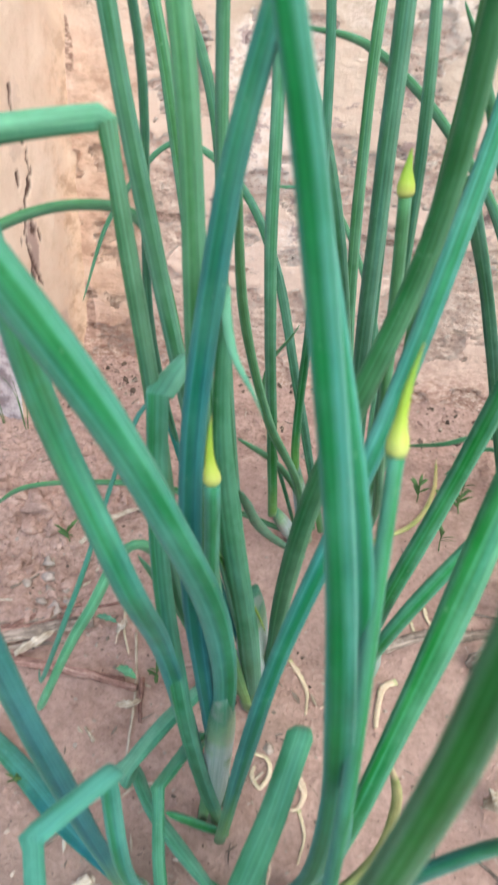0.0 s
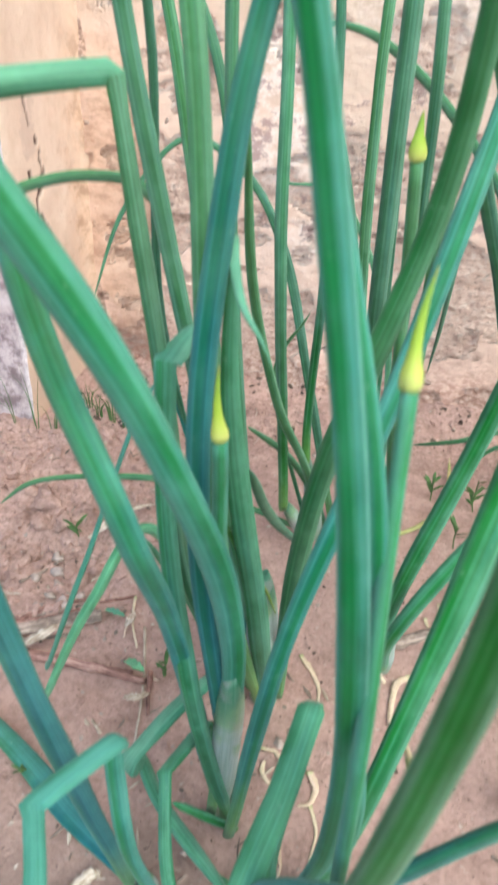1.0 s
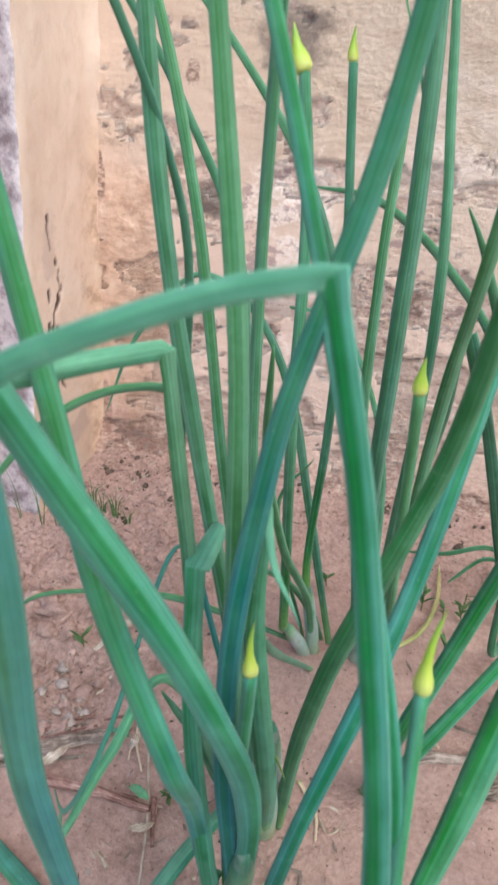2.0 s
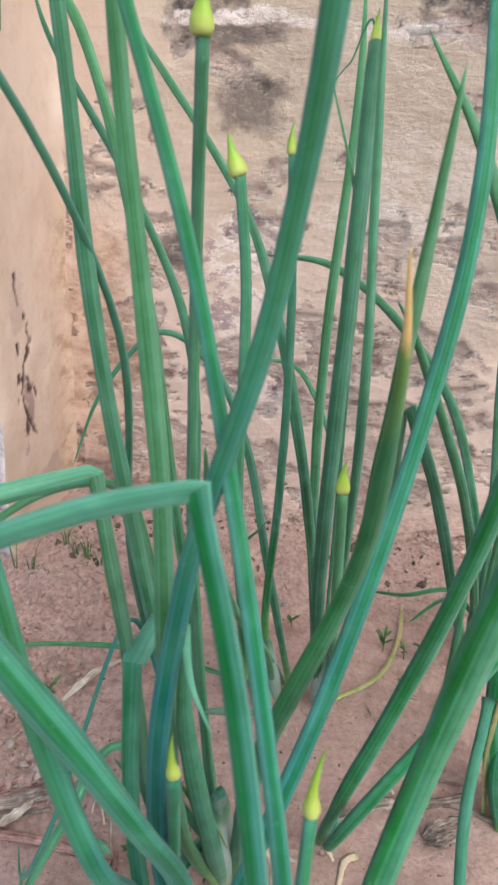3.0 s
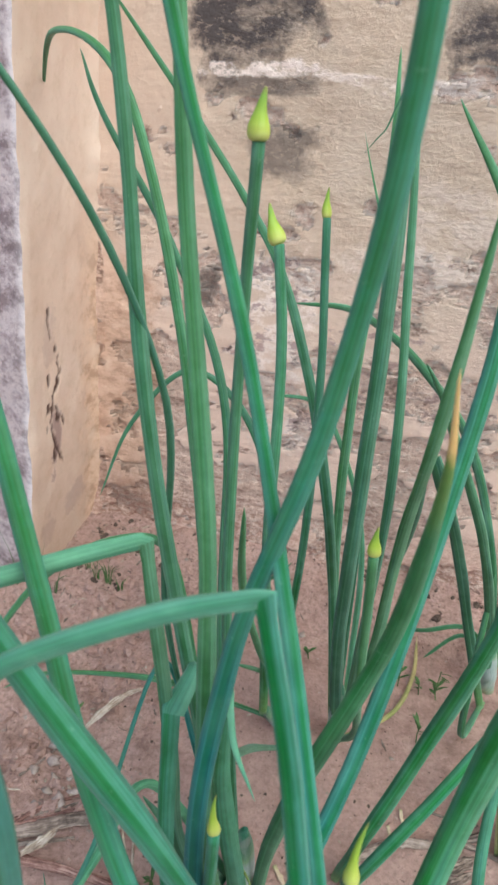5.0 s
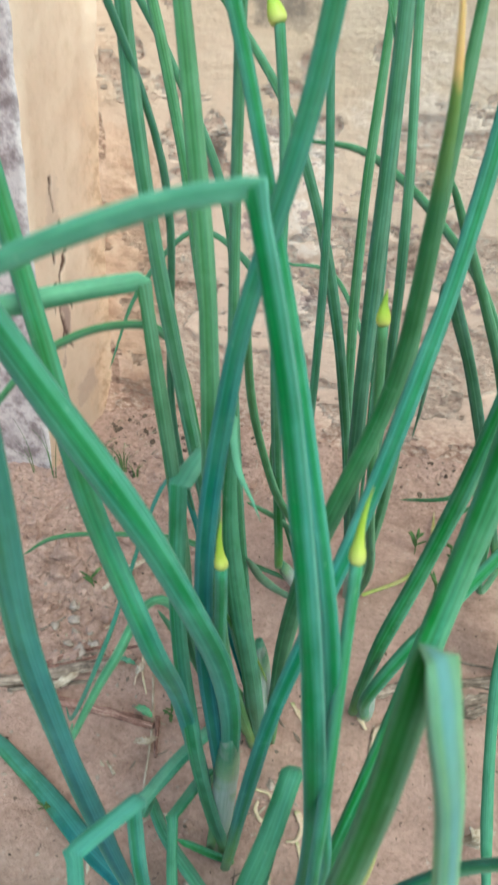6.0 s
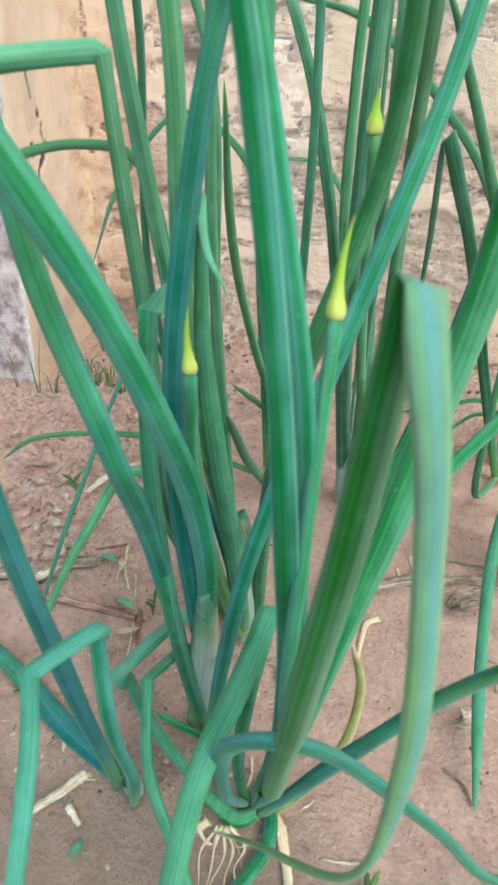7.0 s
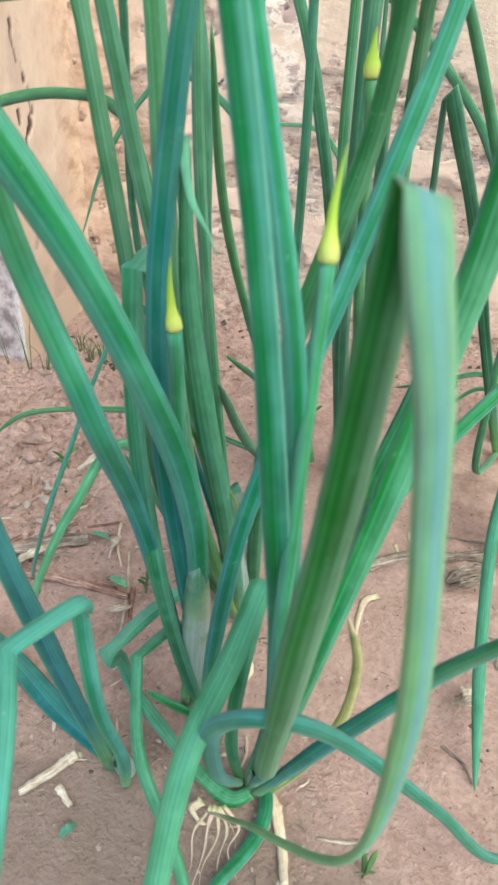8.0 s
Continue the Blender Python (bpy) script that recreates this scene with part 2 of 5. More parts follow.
def soil_material():
    m, nt, b = material("silty_soil", 0.92, 0.2)
    co = nt.nodes.new("ShaderNodeNewGeometry").outputs["Position"]
    crumbly = node(nt, "ShaderNodeAttribute")
    crumbly.attribute_name = "crumbly"
    crumb = crumbly.outputs["Fac"]
    big = noise_at(nt, co, 3.6, 4.0, 0.55)
    mid = noise_at(nt, co, 34.0, 8.0, 0.66)
    small = noise_at(nt, co, 190.0, 8.0, 0.7)
    fine = noise_at(nt, co, 300.0, 5.0, 0.65)
    c = ramp(nt, mid, (0.32, (0.33, 0.205, 0.175)), (0.5, (0.51, 0.33, 0.285)), (0.68, (0.62, 0.42, 0.37)))
    c = mix(nt, ramp(nt, big, (0.42, (0,)), (0.62, (1,))), c, (0.48, 0.312, 0.28))
    # crevice shade painted in where the small noise dips, stronger on loose soil
    c = mix(nt, math_node(nt, "MULTIPLY", ramp(nt, small, (0.36, (1,)), (0.52, (0,))), math_node(nt, "ADD", math_node(nt, "MULTIPLY", crumb, 0.4), 0.28)), c, (0.2, 0.12, 0.1))
    c = mix(nt, math_node(nt, "MULTIPLY", ramp(nt, small, (0.56, (0,)), (0.7, (1,))), math_node(nt, "ADD", math_node(nt, "MULTIPLY", crumb, 0.35), 0.3)), c, (0.66, 0.47, 0.42))
    c = mix(nt, math_node(nt, "MULTIPLY", ramp(nt, fine, (0.5, (0,)), (0.64, (1,))), 0.3), c, (0.24, 0.15, 0.125))
    grit = ramp(nt, noise_at(nt, co, 260.0, 2.0, 0.5), (0.69, (0,)), (0.73, (1,)))
    c = mix(nt, math_node(nt, "MULTIPLY", grit, 0.75), c, (0.1, 0.07, 0.06))
    pale = ramp(nt, noise_at(nt, co, 170.0, 3.0, 0.5), (0.68, (0,)), (0.73, (1,)))
    c = mix(nt, math_node(nt, "MULTIPLY", pale, 0.6), c, (0.58, 0.48, 0.43))
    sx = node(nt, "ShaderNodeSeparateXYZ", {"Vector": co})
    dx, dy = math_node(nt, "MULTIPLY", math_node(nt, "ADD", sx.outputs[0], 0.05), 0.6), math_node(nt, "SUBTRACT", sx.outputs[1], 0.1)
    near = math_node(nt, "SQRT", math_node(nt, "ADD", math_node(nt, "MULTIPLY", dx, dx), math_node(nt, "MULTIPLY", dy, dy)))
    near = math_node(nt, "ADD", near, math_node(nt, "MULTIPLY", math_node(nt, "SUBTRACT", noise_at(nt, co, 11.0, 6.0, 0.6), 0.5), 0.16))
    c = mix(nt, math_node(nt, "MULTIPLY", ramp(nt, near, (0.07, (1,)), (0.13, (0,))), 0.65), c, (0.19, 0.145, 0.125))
    nt.links.new(c, b.inputs["Base Color"])
    bump(nt, b, math_node(nt, "ADD", fine, math_node(nt, "ADD", math_node(nt, "MULTIPLY", mid, 0.8), math_node(nt, "MULTIPLY", small, 1.2))), 0.8, 0.005)
    return m


SOIL = soil_material()


def patch_mask(nt, co, cx, cz, rx, rz, warp, edge=0.35, axis=0):
    """A ragged blot on a wall, in metres on its face."""
    s = node(nt, "ShaderNodeSeparateXYZ", {"Vector": co})
    w = math_node(nt, "SUBTRACT", warp, 0.5)
    dx = math_node(nt, "ADD", math_node(nt, "DIVIDE", math_node(nt, "SUBTRACT", s.outputs[axis], cx), rx), math_node(nt, "MULTIPLY", w, 3.0))
    dz = math_node(nt, "ADD", math_node(nt, "DIVIDE", math_node(nt, "SUBTRACT", s.outputs[2], cz), rz), math_node(nt, "MULTIPLY", w, 3.4))
    d = math_node(nt, "ADD", math_node(nt, "POWER", math_node(nt, "ABSOLUTE", dx), 3.0), math_node(nt, "POWER", math_node(nt, "ABSOLUTE", dz), 3.0))
    return ramp(nt, d, (1.0 - edge, (1,)), (1.0, (0,)))


def wall_material():
    """Old mud plaster: smooth where it holds, crumbling and redder where it has come off, salt bloom, black lichen."""
    m, nt, b = material("old_plaster", 0.92, 0.15)
    co = nt.nodes.new("ShaderNodeTexCoord").outputs["Object"]
    s = node(nt, "ShaderNodeSeparateXYZ", {"Vector": co})
    x, z = s.outputs[0], s.outputs[2]
    fallen = node(nt, "ShaderNodeAttribute")
    fallen.attribute_name = "fallen"
    worn = fallen.outputs["Fac"]
    big = noise_at(nt, co, 6.0, 5.0, 0.6)
    mid = noise_at(nt, scaled(nt, co, 1.0, 1.0, 1.7), 30.0, 8.0, 0.7)
    crumbs = noise_at(nt, scaled(nt, co, 1.0, 1.0, 1.8), 120.0, 6.0, 0.7)
    fine = noise_at(nt, co, 420.0, 4.0, 0.65)
    warp = noise_at(nt, co, 13.0, 10.0, 0.72)
    off = math_node(nt, "SUBTRACT", warp, 0.5)
    streak = noise_at(nt, scaled(nt, co, 1.0, 1.0, 5.0), 22.0, 7.0, 0.65)
    c = ramp(nt, big, (0.35, (0.56, 0.415, 0.32)), (0.52, (0.62, 0.47, 0.37)), (0.68, (0.68, 0.53, 0.43)))
    c = mix(nt, math_node(nt, "MULTIPLY", ramp(nt, mid, (0.52, (0,)), (0.7, (1,))), 0.35), c, (0.43, 0.3, 0.22))
    c = mix(nt, math_node(nt, "MULTIPLY", ramp(nt, streak, (0.5, (0,)), (0.66, (1,))), 0.28), c, (0.42, 0.29, 0.225))
    c = mix(nt, math_node(nt, "MULTIPLY", ramp(nt, streak, (0.34, (1,)), (0.46, (0,))), 0.4), c, (0.7, 0.56, 0.48))
    ochre = ramp(nt, math_node(nt, "SUBTRACT", math_node(nt, "MULTIPLY", off, 0.1), x), (0.14, (0,)), (0.26, (1,)))
    c = mix(nt, math_node(nt, "MULTIPLY", ochre, 0.88), c, (0.71, 0.535, 0.44))
    low = ramp(nt, math_node(nt, "ADD", z, math_node(nt, "MULTIPLY", off, 0.4)), (0.2, (1,)), (0.48, (0,)))
    c = mix(nt, math_node(nt, "MULTIPLY", low, 0.85), c, (0.82, 0.595, 0.51))
    # darkest stop: the crumbs' small shadows put into the colour
    rough = ramp(nt, crumbs, (0.33, (0.3, 0.165, 0.13)), (0.4, (0.67, 0.45, 0.375)), (0.5, (0.85, 0.62, 0.53)), (0.64, (0.88, 0.71, 0.64)))
    c = mix(nt, math_node(nt, "MULTIPLY", worn, 0.85), c, rough)
    rim = math_node(nt, "MULTIPLY", math_node(nt, "MULTIPLY", worn, math_node(nt, "SUBTRACT", 1.0, worn)), 4.0)
    c = mix(nt, math_node(nt, "MULTIPLY", rim, ramp(nt, crumbs, (0.42, (0,)), (0.56, (0.7,)))), c, (0.74, 0.62, 0.56))
    corner = patch_mask(nt, co, -0.305, 0.2, 0.055, 0.17, warp, 0.8)
    c = mix(nt, math_node(nt, "MULTIPLY", corner, 0.8), c, ramp(nt, mid, (0.4, (0.42, 0.25, 0.175)), (0.52, (0.65, 0.43, 0.325)), (0.64, (0.74, 0.54, 0.43))))
    speckle = math_node(nt, "MULTIPLY", ramp(nt, crumbs, (0.34, (0.5,)), (0.46, (1,))), ramp(nt, mid, (0.34, (0.6,)), (0.48, (1,))))
    for cx, cz, rx, rz, k in ((-0.165, 0.625, 0.08, 0.053, 1.0), (-0.15, 0.56, 0.06, 0.011, 0.75), (0.085, 0.612, 0.065, 0.048, 1.0), (0.22, 0.63, 0.1, 0.07, 0.85), (-0.118, 0.503, 0.045, 0.026, 0.7), (-0.205, 0.35, 0.022, 0.024, 0.75), (-0.3, 0.035, 0.06, 0.02, 0.6), (0.5, 0.6, 0.1, 0.06, 0.75), (-0.1, 0.88, 0.2, 0.05, 0.7)):
        blot = math_node(nt, "MULTIPLY", patch_mask(nt, co, cx, cz, rx, rz, warp, 0.85), speckle)
        c = mix(nt, math_node(nt, "MULTIPLY", blot, k), c, (0.1, 0.082, 0.082))
    bare = ramp(nt, mid, (0.42, (0,)), (0.5, (1,)))
    for cx, cz, rx, rz, k in ((-0.148, 0.574, 0.07, 0.0075, 1.0), (-0.05, 0.57, 0.06, 0.005, 0.75), (0.04, 0.566, 0.06, 0.008, 0.95), (-0.112, 0.35, 0.052, 0.068, 0.9), (-0.1, 0.27, 0.045, 0.035, 0.75), (-0.085, 0.185, 0.05, 0.035, 0.7), (0.02, 0.4, 0.08, 0.03, 0.45), (0.06, 0.45, 0.07, 0.05, 0.35)):
        blot = math_node(nt, "MULTIPLY", patch_mask(nt, co, cx, cz, rx, rz, warp, 0.7), math_node(nt, "MULTIPLY", bare, ramp(nt, crumbs, (0.38, (0.15,)), (0.5, (1,)))))
        c = mix(nt, math_node(nt, "MULTIPLY", blot, k), c, (0.88, 0.73, 0.68))
    for cx, cz, rx, rz in ((-0.115, 0.335, 0.06, 0.075), (-0.085, 0.2, 0.05, 0.05), (0.0, 0.29, 0.07, 0.05), (0.1, 0.24, 0.05, 0.03)):
        peel = math_node(nt, "MULTIPLY", patch_mask(nt, co, cx, cz, rx, rz, warp, 0.5), ramp(nt, mid, (0.53, (0,)), (0.57, (1,))))
        c = mix(nt, math_node(nt, "MULTIPLY", peel, 0.8), c, (0.38, 0.25, 0.245))
    # holes, cracks and the corner recess: their shade is put into the colour
    for cx, cz, rx, rz in ((0.042, 0.336, 0.016, 0.006), (-0.225, 0.47, 0.008, 0.012), (0.07, 0.41, 0.012, 0.004), (-0.335, 0.36, 0.006, 0.035), (-0.345, 0.06, 0.006, 0.06), (-0.24, 0.2, 0.03, 0.007), (-0.17, 0.15, 0.05, 0.005), (0.0, 0.2, 0.05, 0.005), (0.03, 0.26, 0.012, 0.02)):
        c = mix(nt, math_node(nt, "MULTIPLY", patch_mask(nt, co, cx, cz, rx, rz, warp, 0.6), ramp(nt, crumbs, (0.42, (0.05,)), (0.56, (0.85,)))), c, (0.24, 0.145, 0.12))
    foot = ramp(nt, math_node(nt, "ADD", z, math_node(nt, "MULTIPLY", off, 0.12)), (0.03, (1,)), (0.11, (0,)))
    c = mix(nt, math_node(nt, "MULTIPLY", foot, ramp(nt, crumbs, (0.4, (0.9,)), (0.6, (0.35,)))), c, (0.34, 0.185, 0.15))
    # shade in the pits between crumbs, painted into the colour
    pits = math_node(nt, "MULTIPLY", ramp(nt, crumbs, (0.3, (1,)), (0.37, (0,))), math_node(nt, "ADD", math_node(nt, "MULTIPLY", worn, 0.7), 0.12))
    c = mix(nt, pits, c, (0.16, 0.095, 0.075))
    nt.links.new(c, b.inputs["Base Color"])
    h = math_node(nt, "ADD", math_node(nt, "MULTIPLY", crumbs, math_node(nt, "ADD", math_node(nt, "MULTIPLY", worn, 1.0), ramp(nt, big, (0.45, (0.1,)), (0.58, (0.6,))))), math_node(nt, "MULTIPLY", fine, 0.04))
    h = math_node(nt, "ADD", h, math_node(nt, "MULTIPLY", mid, math_node(nt, "ADD", math_node(nt, "MULTIPLY", worn, 0.5), 0.3)))
    bump(nt, b, h, 0.95, 0.007)
    return m


PLASTER = wall_material()


def smooth_plaster():
    m, nt, b = material("ochre_render", 0.88, 0.15)
    co = nt.nodes.new("ShaderNodeTexCoord").outputs["Object"]
    chip = node(nt, "ShaderNodeAttribute")
    chip.attribute_name = "chipped"
    chipped = chip.outputs["Fac"]
    big = noise_at(nt, co, 9.0, 5.0, 0.6)
    mid = noise_at(nt, co, 48.0, 7.0, 0.68)
    fine = noise_at(nt, co, 300.0, 5.0, 0.65)
    warp = noise_at(nt, co, 30.0, 7.0, 0.7)
    c = ramp(nt, big, (0.34, (0.66, 0.49, 0.4)), (0.5, (0.71, 0.54, 0.45)), (0.66, (0.75, 0.59, 0.5)))
    c = mix(nt, math_node(nt, "MULTIPLY", ramp(nt, mid, (0.5, (0,)), (0.72, (1,))), 0.3), c, (0.47, 0.32, 0.2))
    c = mix(nt, math_node(nt, "MULTIPLY", ramp(nt, fine, (0.6, (0,)), (0.7, (1,))), 0.2), c, (0.36, 0.23, 0.14))
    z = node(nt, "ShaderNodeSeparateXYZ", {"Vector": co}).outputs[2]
    # darker ochre towards the foot of the flank
    low_ochre = ramp(nt, math_node(nt, "ADD", z, math_node(nt, "MULTIPLY", math_node(nt, "SUBTRACT", warp, 0.5), 0.2)), (0.02, (1,)), (0.2, (0,)))
    c = mix(nt, math_node(nt, "MULTIPLY", low_ochre, 0.45), c, (0.42, 0.275, 0.185))
    for cy, cz, ry, rz, k in ((0.655, 0.182, 0.013, 0.042, 0.9), (0.645, 0.3, 0.014, 0.04, 0.3), (0.7, 0.07, 0.03, 0.02, 0.4), (0.63, 0.06, 0.02, 0.02, 0.35)):
        c = mix(nt, math_node(nt, "MULTIPLY", patch_mask(nt, co, cy, cz, ry, rz, warp, 0.8, 1), k), c, (0.36, 0.25, 0.235))
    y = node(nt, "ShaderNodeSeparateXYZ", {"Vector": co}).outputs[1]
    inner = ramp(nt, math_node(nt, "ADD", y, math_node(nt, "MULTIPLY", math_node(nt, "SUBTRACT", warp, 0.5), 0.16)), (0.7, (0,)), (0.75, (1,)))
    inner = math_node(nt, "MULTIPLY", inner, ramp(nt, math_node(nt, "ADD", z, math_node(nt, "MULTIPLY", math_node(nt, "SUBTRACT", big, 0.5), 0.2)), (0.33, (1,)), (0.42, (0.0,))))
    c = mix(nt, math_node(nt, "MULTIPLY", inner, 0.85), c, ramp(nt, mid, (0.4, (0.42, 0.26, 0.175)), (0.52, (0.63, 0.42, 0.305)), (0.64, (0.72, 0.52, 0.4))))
    c = mix(nt, chipped, c, mix(nt, mid, (0.03, 0.018, 0.016), (0.2, 0.12, 0.1)))
    nt.links.new(c, b.inputs["Base Color"])
    bump(nt, b, math_node(nt, "ADD", math_node(nt, "MULTIPLY", fine, 0.5), mid), 0.4, 0.003)
    return m


RENDER = smooth_plaster()


def limewash():
    m, nt, b = material("worn_limewash", 0.88, 0.15)
    co = nt.nodes.new("ShaderNodeTexCoord").outputs["Object"]
    rim = node(nt, "ShaderNodeAttribute")
    rim.attribute_name = "edge"
    mid = noise_at(nt, co, 38.0, 8.0, 0.74)
    big = noise_at(nt, co, 14.0, 5.0, 0.6)
    fine = noise_at(nt, co, 200.0, 5.0, 0.7)
    c = ramp(nt, mid, (0.42, (0.25, 0.185, 0.195)), (0.48, (0.4, 0.31, 0.325)), (0.55, (0.56, 0.455, 0.465)))
    c = mix(nt, math_node(nt, "MULTIPLY", ramp(nt, big, (0.5, (0,)), (0.6, (1,))), 0.5), c, (0.46, 0.365, 0.38))
    c = mix(nt, math_node(nt, "MULTIPLY", ramp(nt, fine, (0.54, (0,)), (0.62, (1,))), 0.45), c, (0.3, 0.24, 0.27))
    c = mix(nt, math_node(nt, "MULTIPLY", rim.outputs["Fac"], ramp(nt, mid, (0.3, (0.3,)), (0.45, (1,)))), c, (0.78, 0.72, 0.7))
    nt.links.new(c, b.inputs["Base Color"])
    bump(nt, b, math_node(nt, "ADD", fine, mid), 0.6, 0.003)
    return m


LIMEWASH = limewash()


def plain(name, a, b_, scale=60.0, rough=0.8):
    m, nt, b = material(name, rough, 0.25)
    co = nt.nodes.new("ShaderNodeTexCoord").outputs["Object"]
    n = noise_at(nt, co, scale, 5.0, 0.6)
    nt.links.new(ramp(nt, n, (0.35, a), (0.65, b_)), b.inputs["Base Color"])
    bump(nt, b, n, 0.5, 0.001)
    return m


def fibrous(name, dark, mid, light):
    """Dry stem or bark: fibres along its length, splits, stains."""
    m, nt, b = material(name, 0.85, 0.2)
    uv = node(nt, "ShaderNodeTexCoord").outputs["UV"]
    co = nt.nodes.new("ShaderNodeTexCoord").outputs["Object"]
    fibre = noise_at(nt, scaled(nt, uv, 7.0, 1.6, 1.0), 2.0, 5.0, 0.65)
    stain = noise_at(nt, co, 90.0, 5.0, 0.65)
    both = math_node(nt, "ADD", math_node(nt, "MULTIPLY", fibre, 0.6), math_node(nt, "MULTIPLY", stain, 0.4))
    nt.links.new(ramp(nt, both, (0.4, dark), (0.5, mid), (0.6, light)), b.inputs["Base Color"])
    bump(nt, b, both, 0.8, 0.0015)
    return m


STRAW = fibrous("dry_straw", (0.24, 0.17, 0.12), (0.46, 0.37, 0.3), (0.66, 0.57, 0.5))
TWIG = fibrous("reddish_twig", (0.08, 0.04, 0.035), (0.25, 0.13, 0.11), (0.48, 0.31, 0.27))
BARK = fibrous("grey_bark", (0.07, 0.05, 0.042), (0.22, 0.165, 0.14), (0.42, 0.33, 0.29))
STONE = plain("pale_pebble", (0.28, 0.21, 0.18), (0.42, 0.335, 0.3), 160.0)
PLASTER_LUMP = plain("plaster_lump", (0.26, 0.2, 0.19), (0.46, 0.37, 0.34), 160.0, 0.9)
WEED = plain("weed_leaf", (0.05, 0.1, 0.03), (0.12, 0.19, 0.07), 70.0)
HOLE = plain("dark_crumb", (0.06, 0.04, 0.035), (0.13, 0.09, 0.07), 90.0)


# ---- building blocks ----
def mesh_object(name, verts, faces, mat, parent=None, uvs=None, smooth=True):
    me = bpy.data.meshes.new(name)
    me.from_pydata(verts, [], faces)
    if uvs is not None:
        layer = me.uv_layers.new(name="UVMap")
        flat = [c for f in faces for c in [uvs[i] for i in f]]
        layer.data.foreach_set("uv", np.array(flat, dtype=np.float32).ravel())
    if smooth:
        me.polygons.foreach_set("use_smooth", [True] * len(me.polygons))
    me.materials.append(mat)
    ob = new(name, me)
    if parent:
        ob.parent = parent
        ob.matrix_parent_inverse = Matrix.Translation(parent.location).inverted()
    return ob


def spline(points, n):
    """A smooth line through the points."""
    p = np.array(points, float)
    k = len(p)
    q = np.vstack([2 * p[0] - p[1], p, 2 * p[-1] - p[-2]])
    u = np.linspace(0, k - 1, n)
    i = np.minimum(u.astype(int), k - 2)
    w = (u - i)[:, None]
    a, b, c, d = q[i], q[i + 1], q[i + 2], q[i + 3]
    return 0.5 * (2 * b + (c - a) * w + (2 * a - 5 * b + 4 * c - d) * w ** 2 + (3 * b - a - 3 * c + d) * w ** 3)


def tube(line, wide, thick, sides=12, groove=0.0, twist=0.0, seed=0, ref=(1.0, 0.15, 0.0)):
    """A tube along the line: half widths across and through, one value a ring. Returns vertices, faces, uvs."""
    line = np.asarray(line, float)
    n = len(line)
    tan = np.gradient(line, axis=0)
    tan /= np.linalg.norm(tan, axis=1, keepdims=True) + 1e-12
    ref = np.array(ref, float)
    side = ref - tan[0] * (ref @ tan[0])
    side /= np.linalg.norm(side)
    verts, uvs = [], []
    run = np.r_[0, np.cumsum(np.linalg.norm(np.diff(line, axis=0), axis=1))]
    rng = np.random.RandomState(seed)
    ph = rng.rand(4) * 6.28
    for i in range(n):
        side = side - tan[i] * (side @ tan[i])
        side /= np.linalg.norm(side) + 1e-12
        up = np.cross(tan[i], side)
        a0 = twist * i / n
        for j in range(sides + 1):
            a = 2 * math.pi * j / sides
            r = 1 + 0.05 * math.sin(3 * a + ph[0]) + 0.035 * math.sin(run[i] * 70 + ph[1] + a)
            r -= groove * max(0.0, math.cos(a - 1.6)) ** 6
            ca, sa = math.cos(a), math.sin(a)
            x, y = wide[i] * r * ca, thick[i] * r * sa
            x, y = x * math.cos(a0) - y * math.sin(a0), x * math.sin(a0) + y * math.cos(a0)
            verts.append(tuple(line[i] + side * x + up * y))
            uvs.append((j / sides, run[i] / run[-1]))
    m = sides + 1
    faces = [(i * m + j, i * m + j + 1, (i + 1) * m + j + 1, (i + 1) * m + j) for i in range(n - 1) for j in range(sides)]
    faces.append(tuple(range(sides - 1, -1, -1)))
    faces.append(tuple((n - 1) * m + j for j in range(sides)))
    return verts, faces, uvs


def plant(x, y, label):
    e = new("onion_plant")
    e.location = (x, y, 0.0)
    return tagged(e, label, "onion plant", "onion plants by the wall")


COUNT = [0]


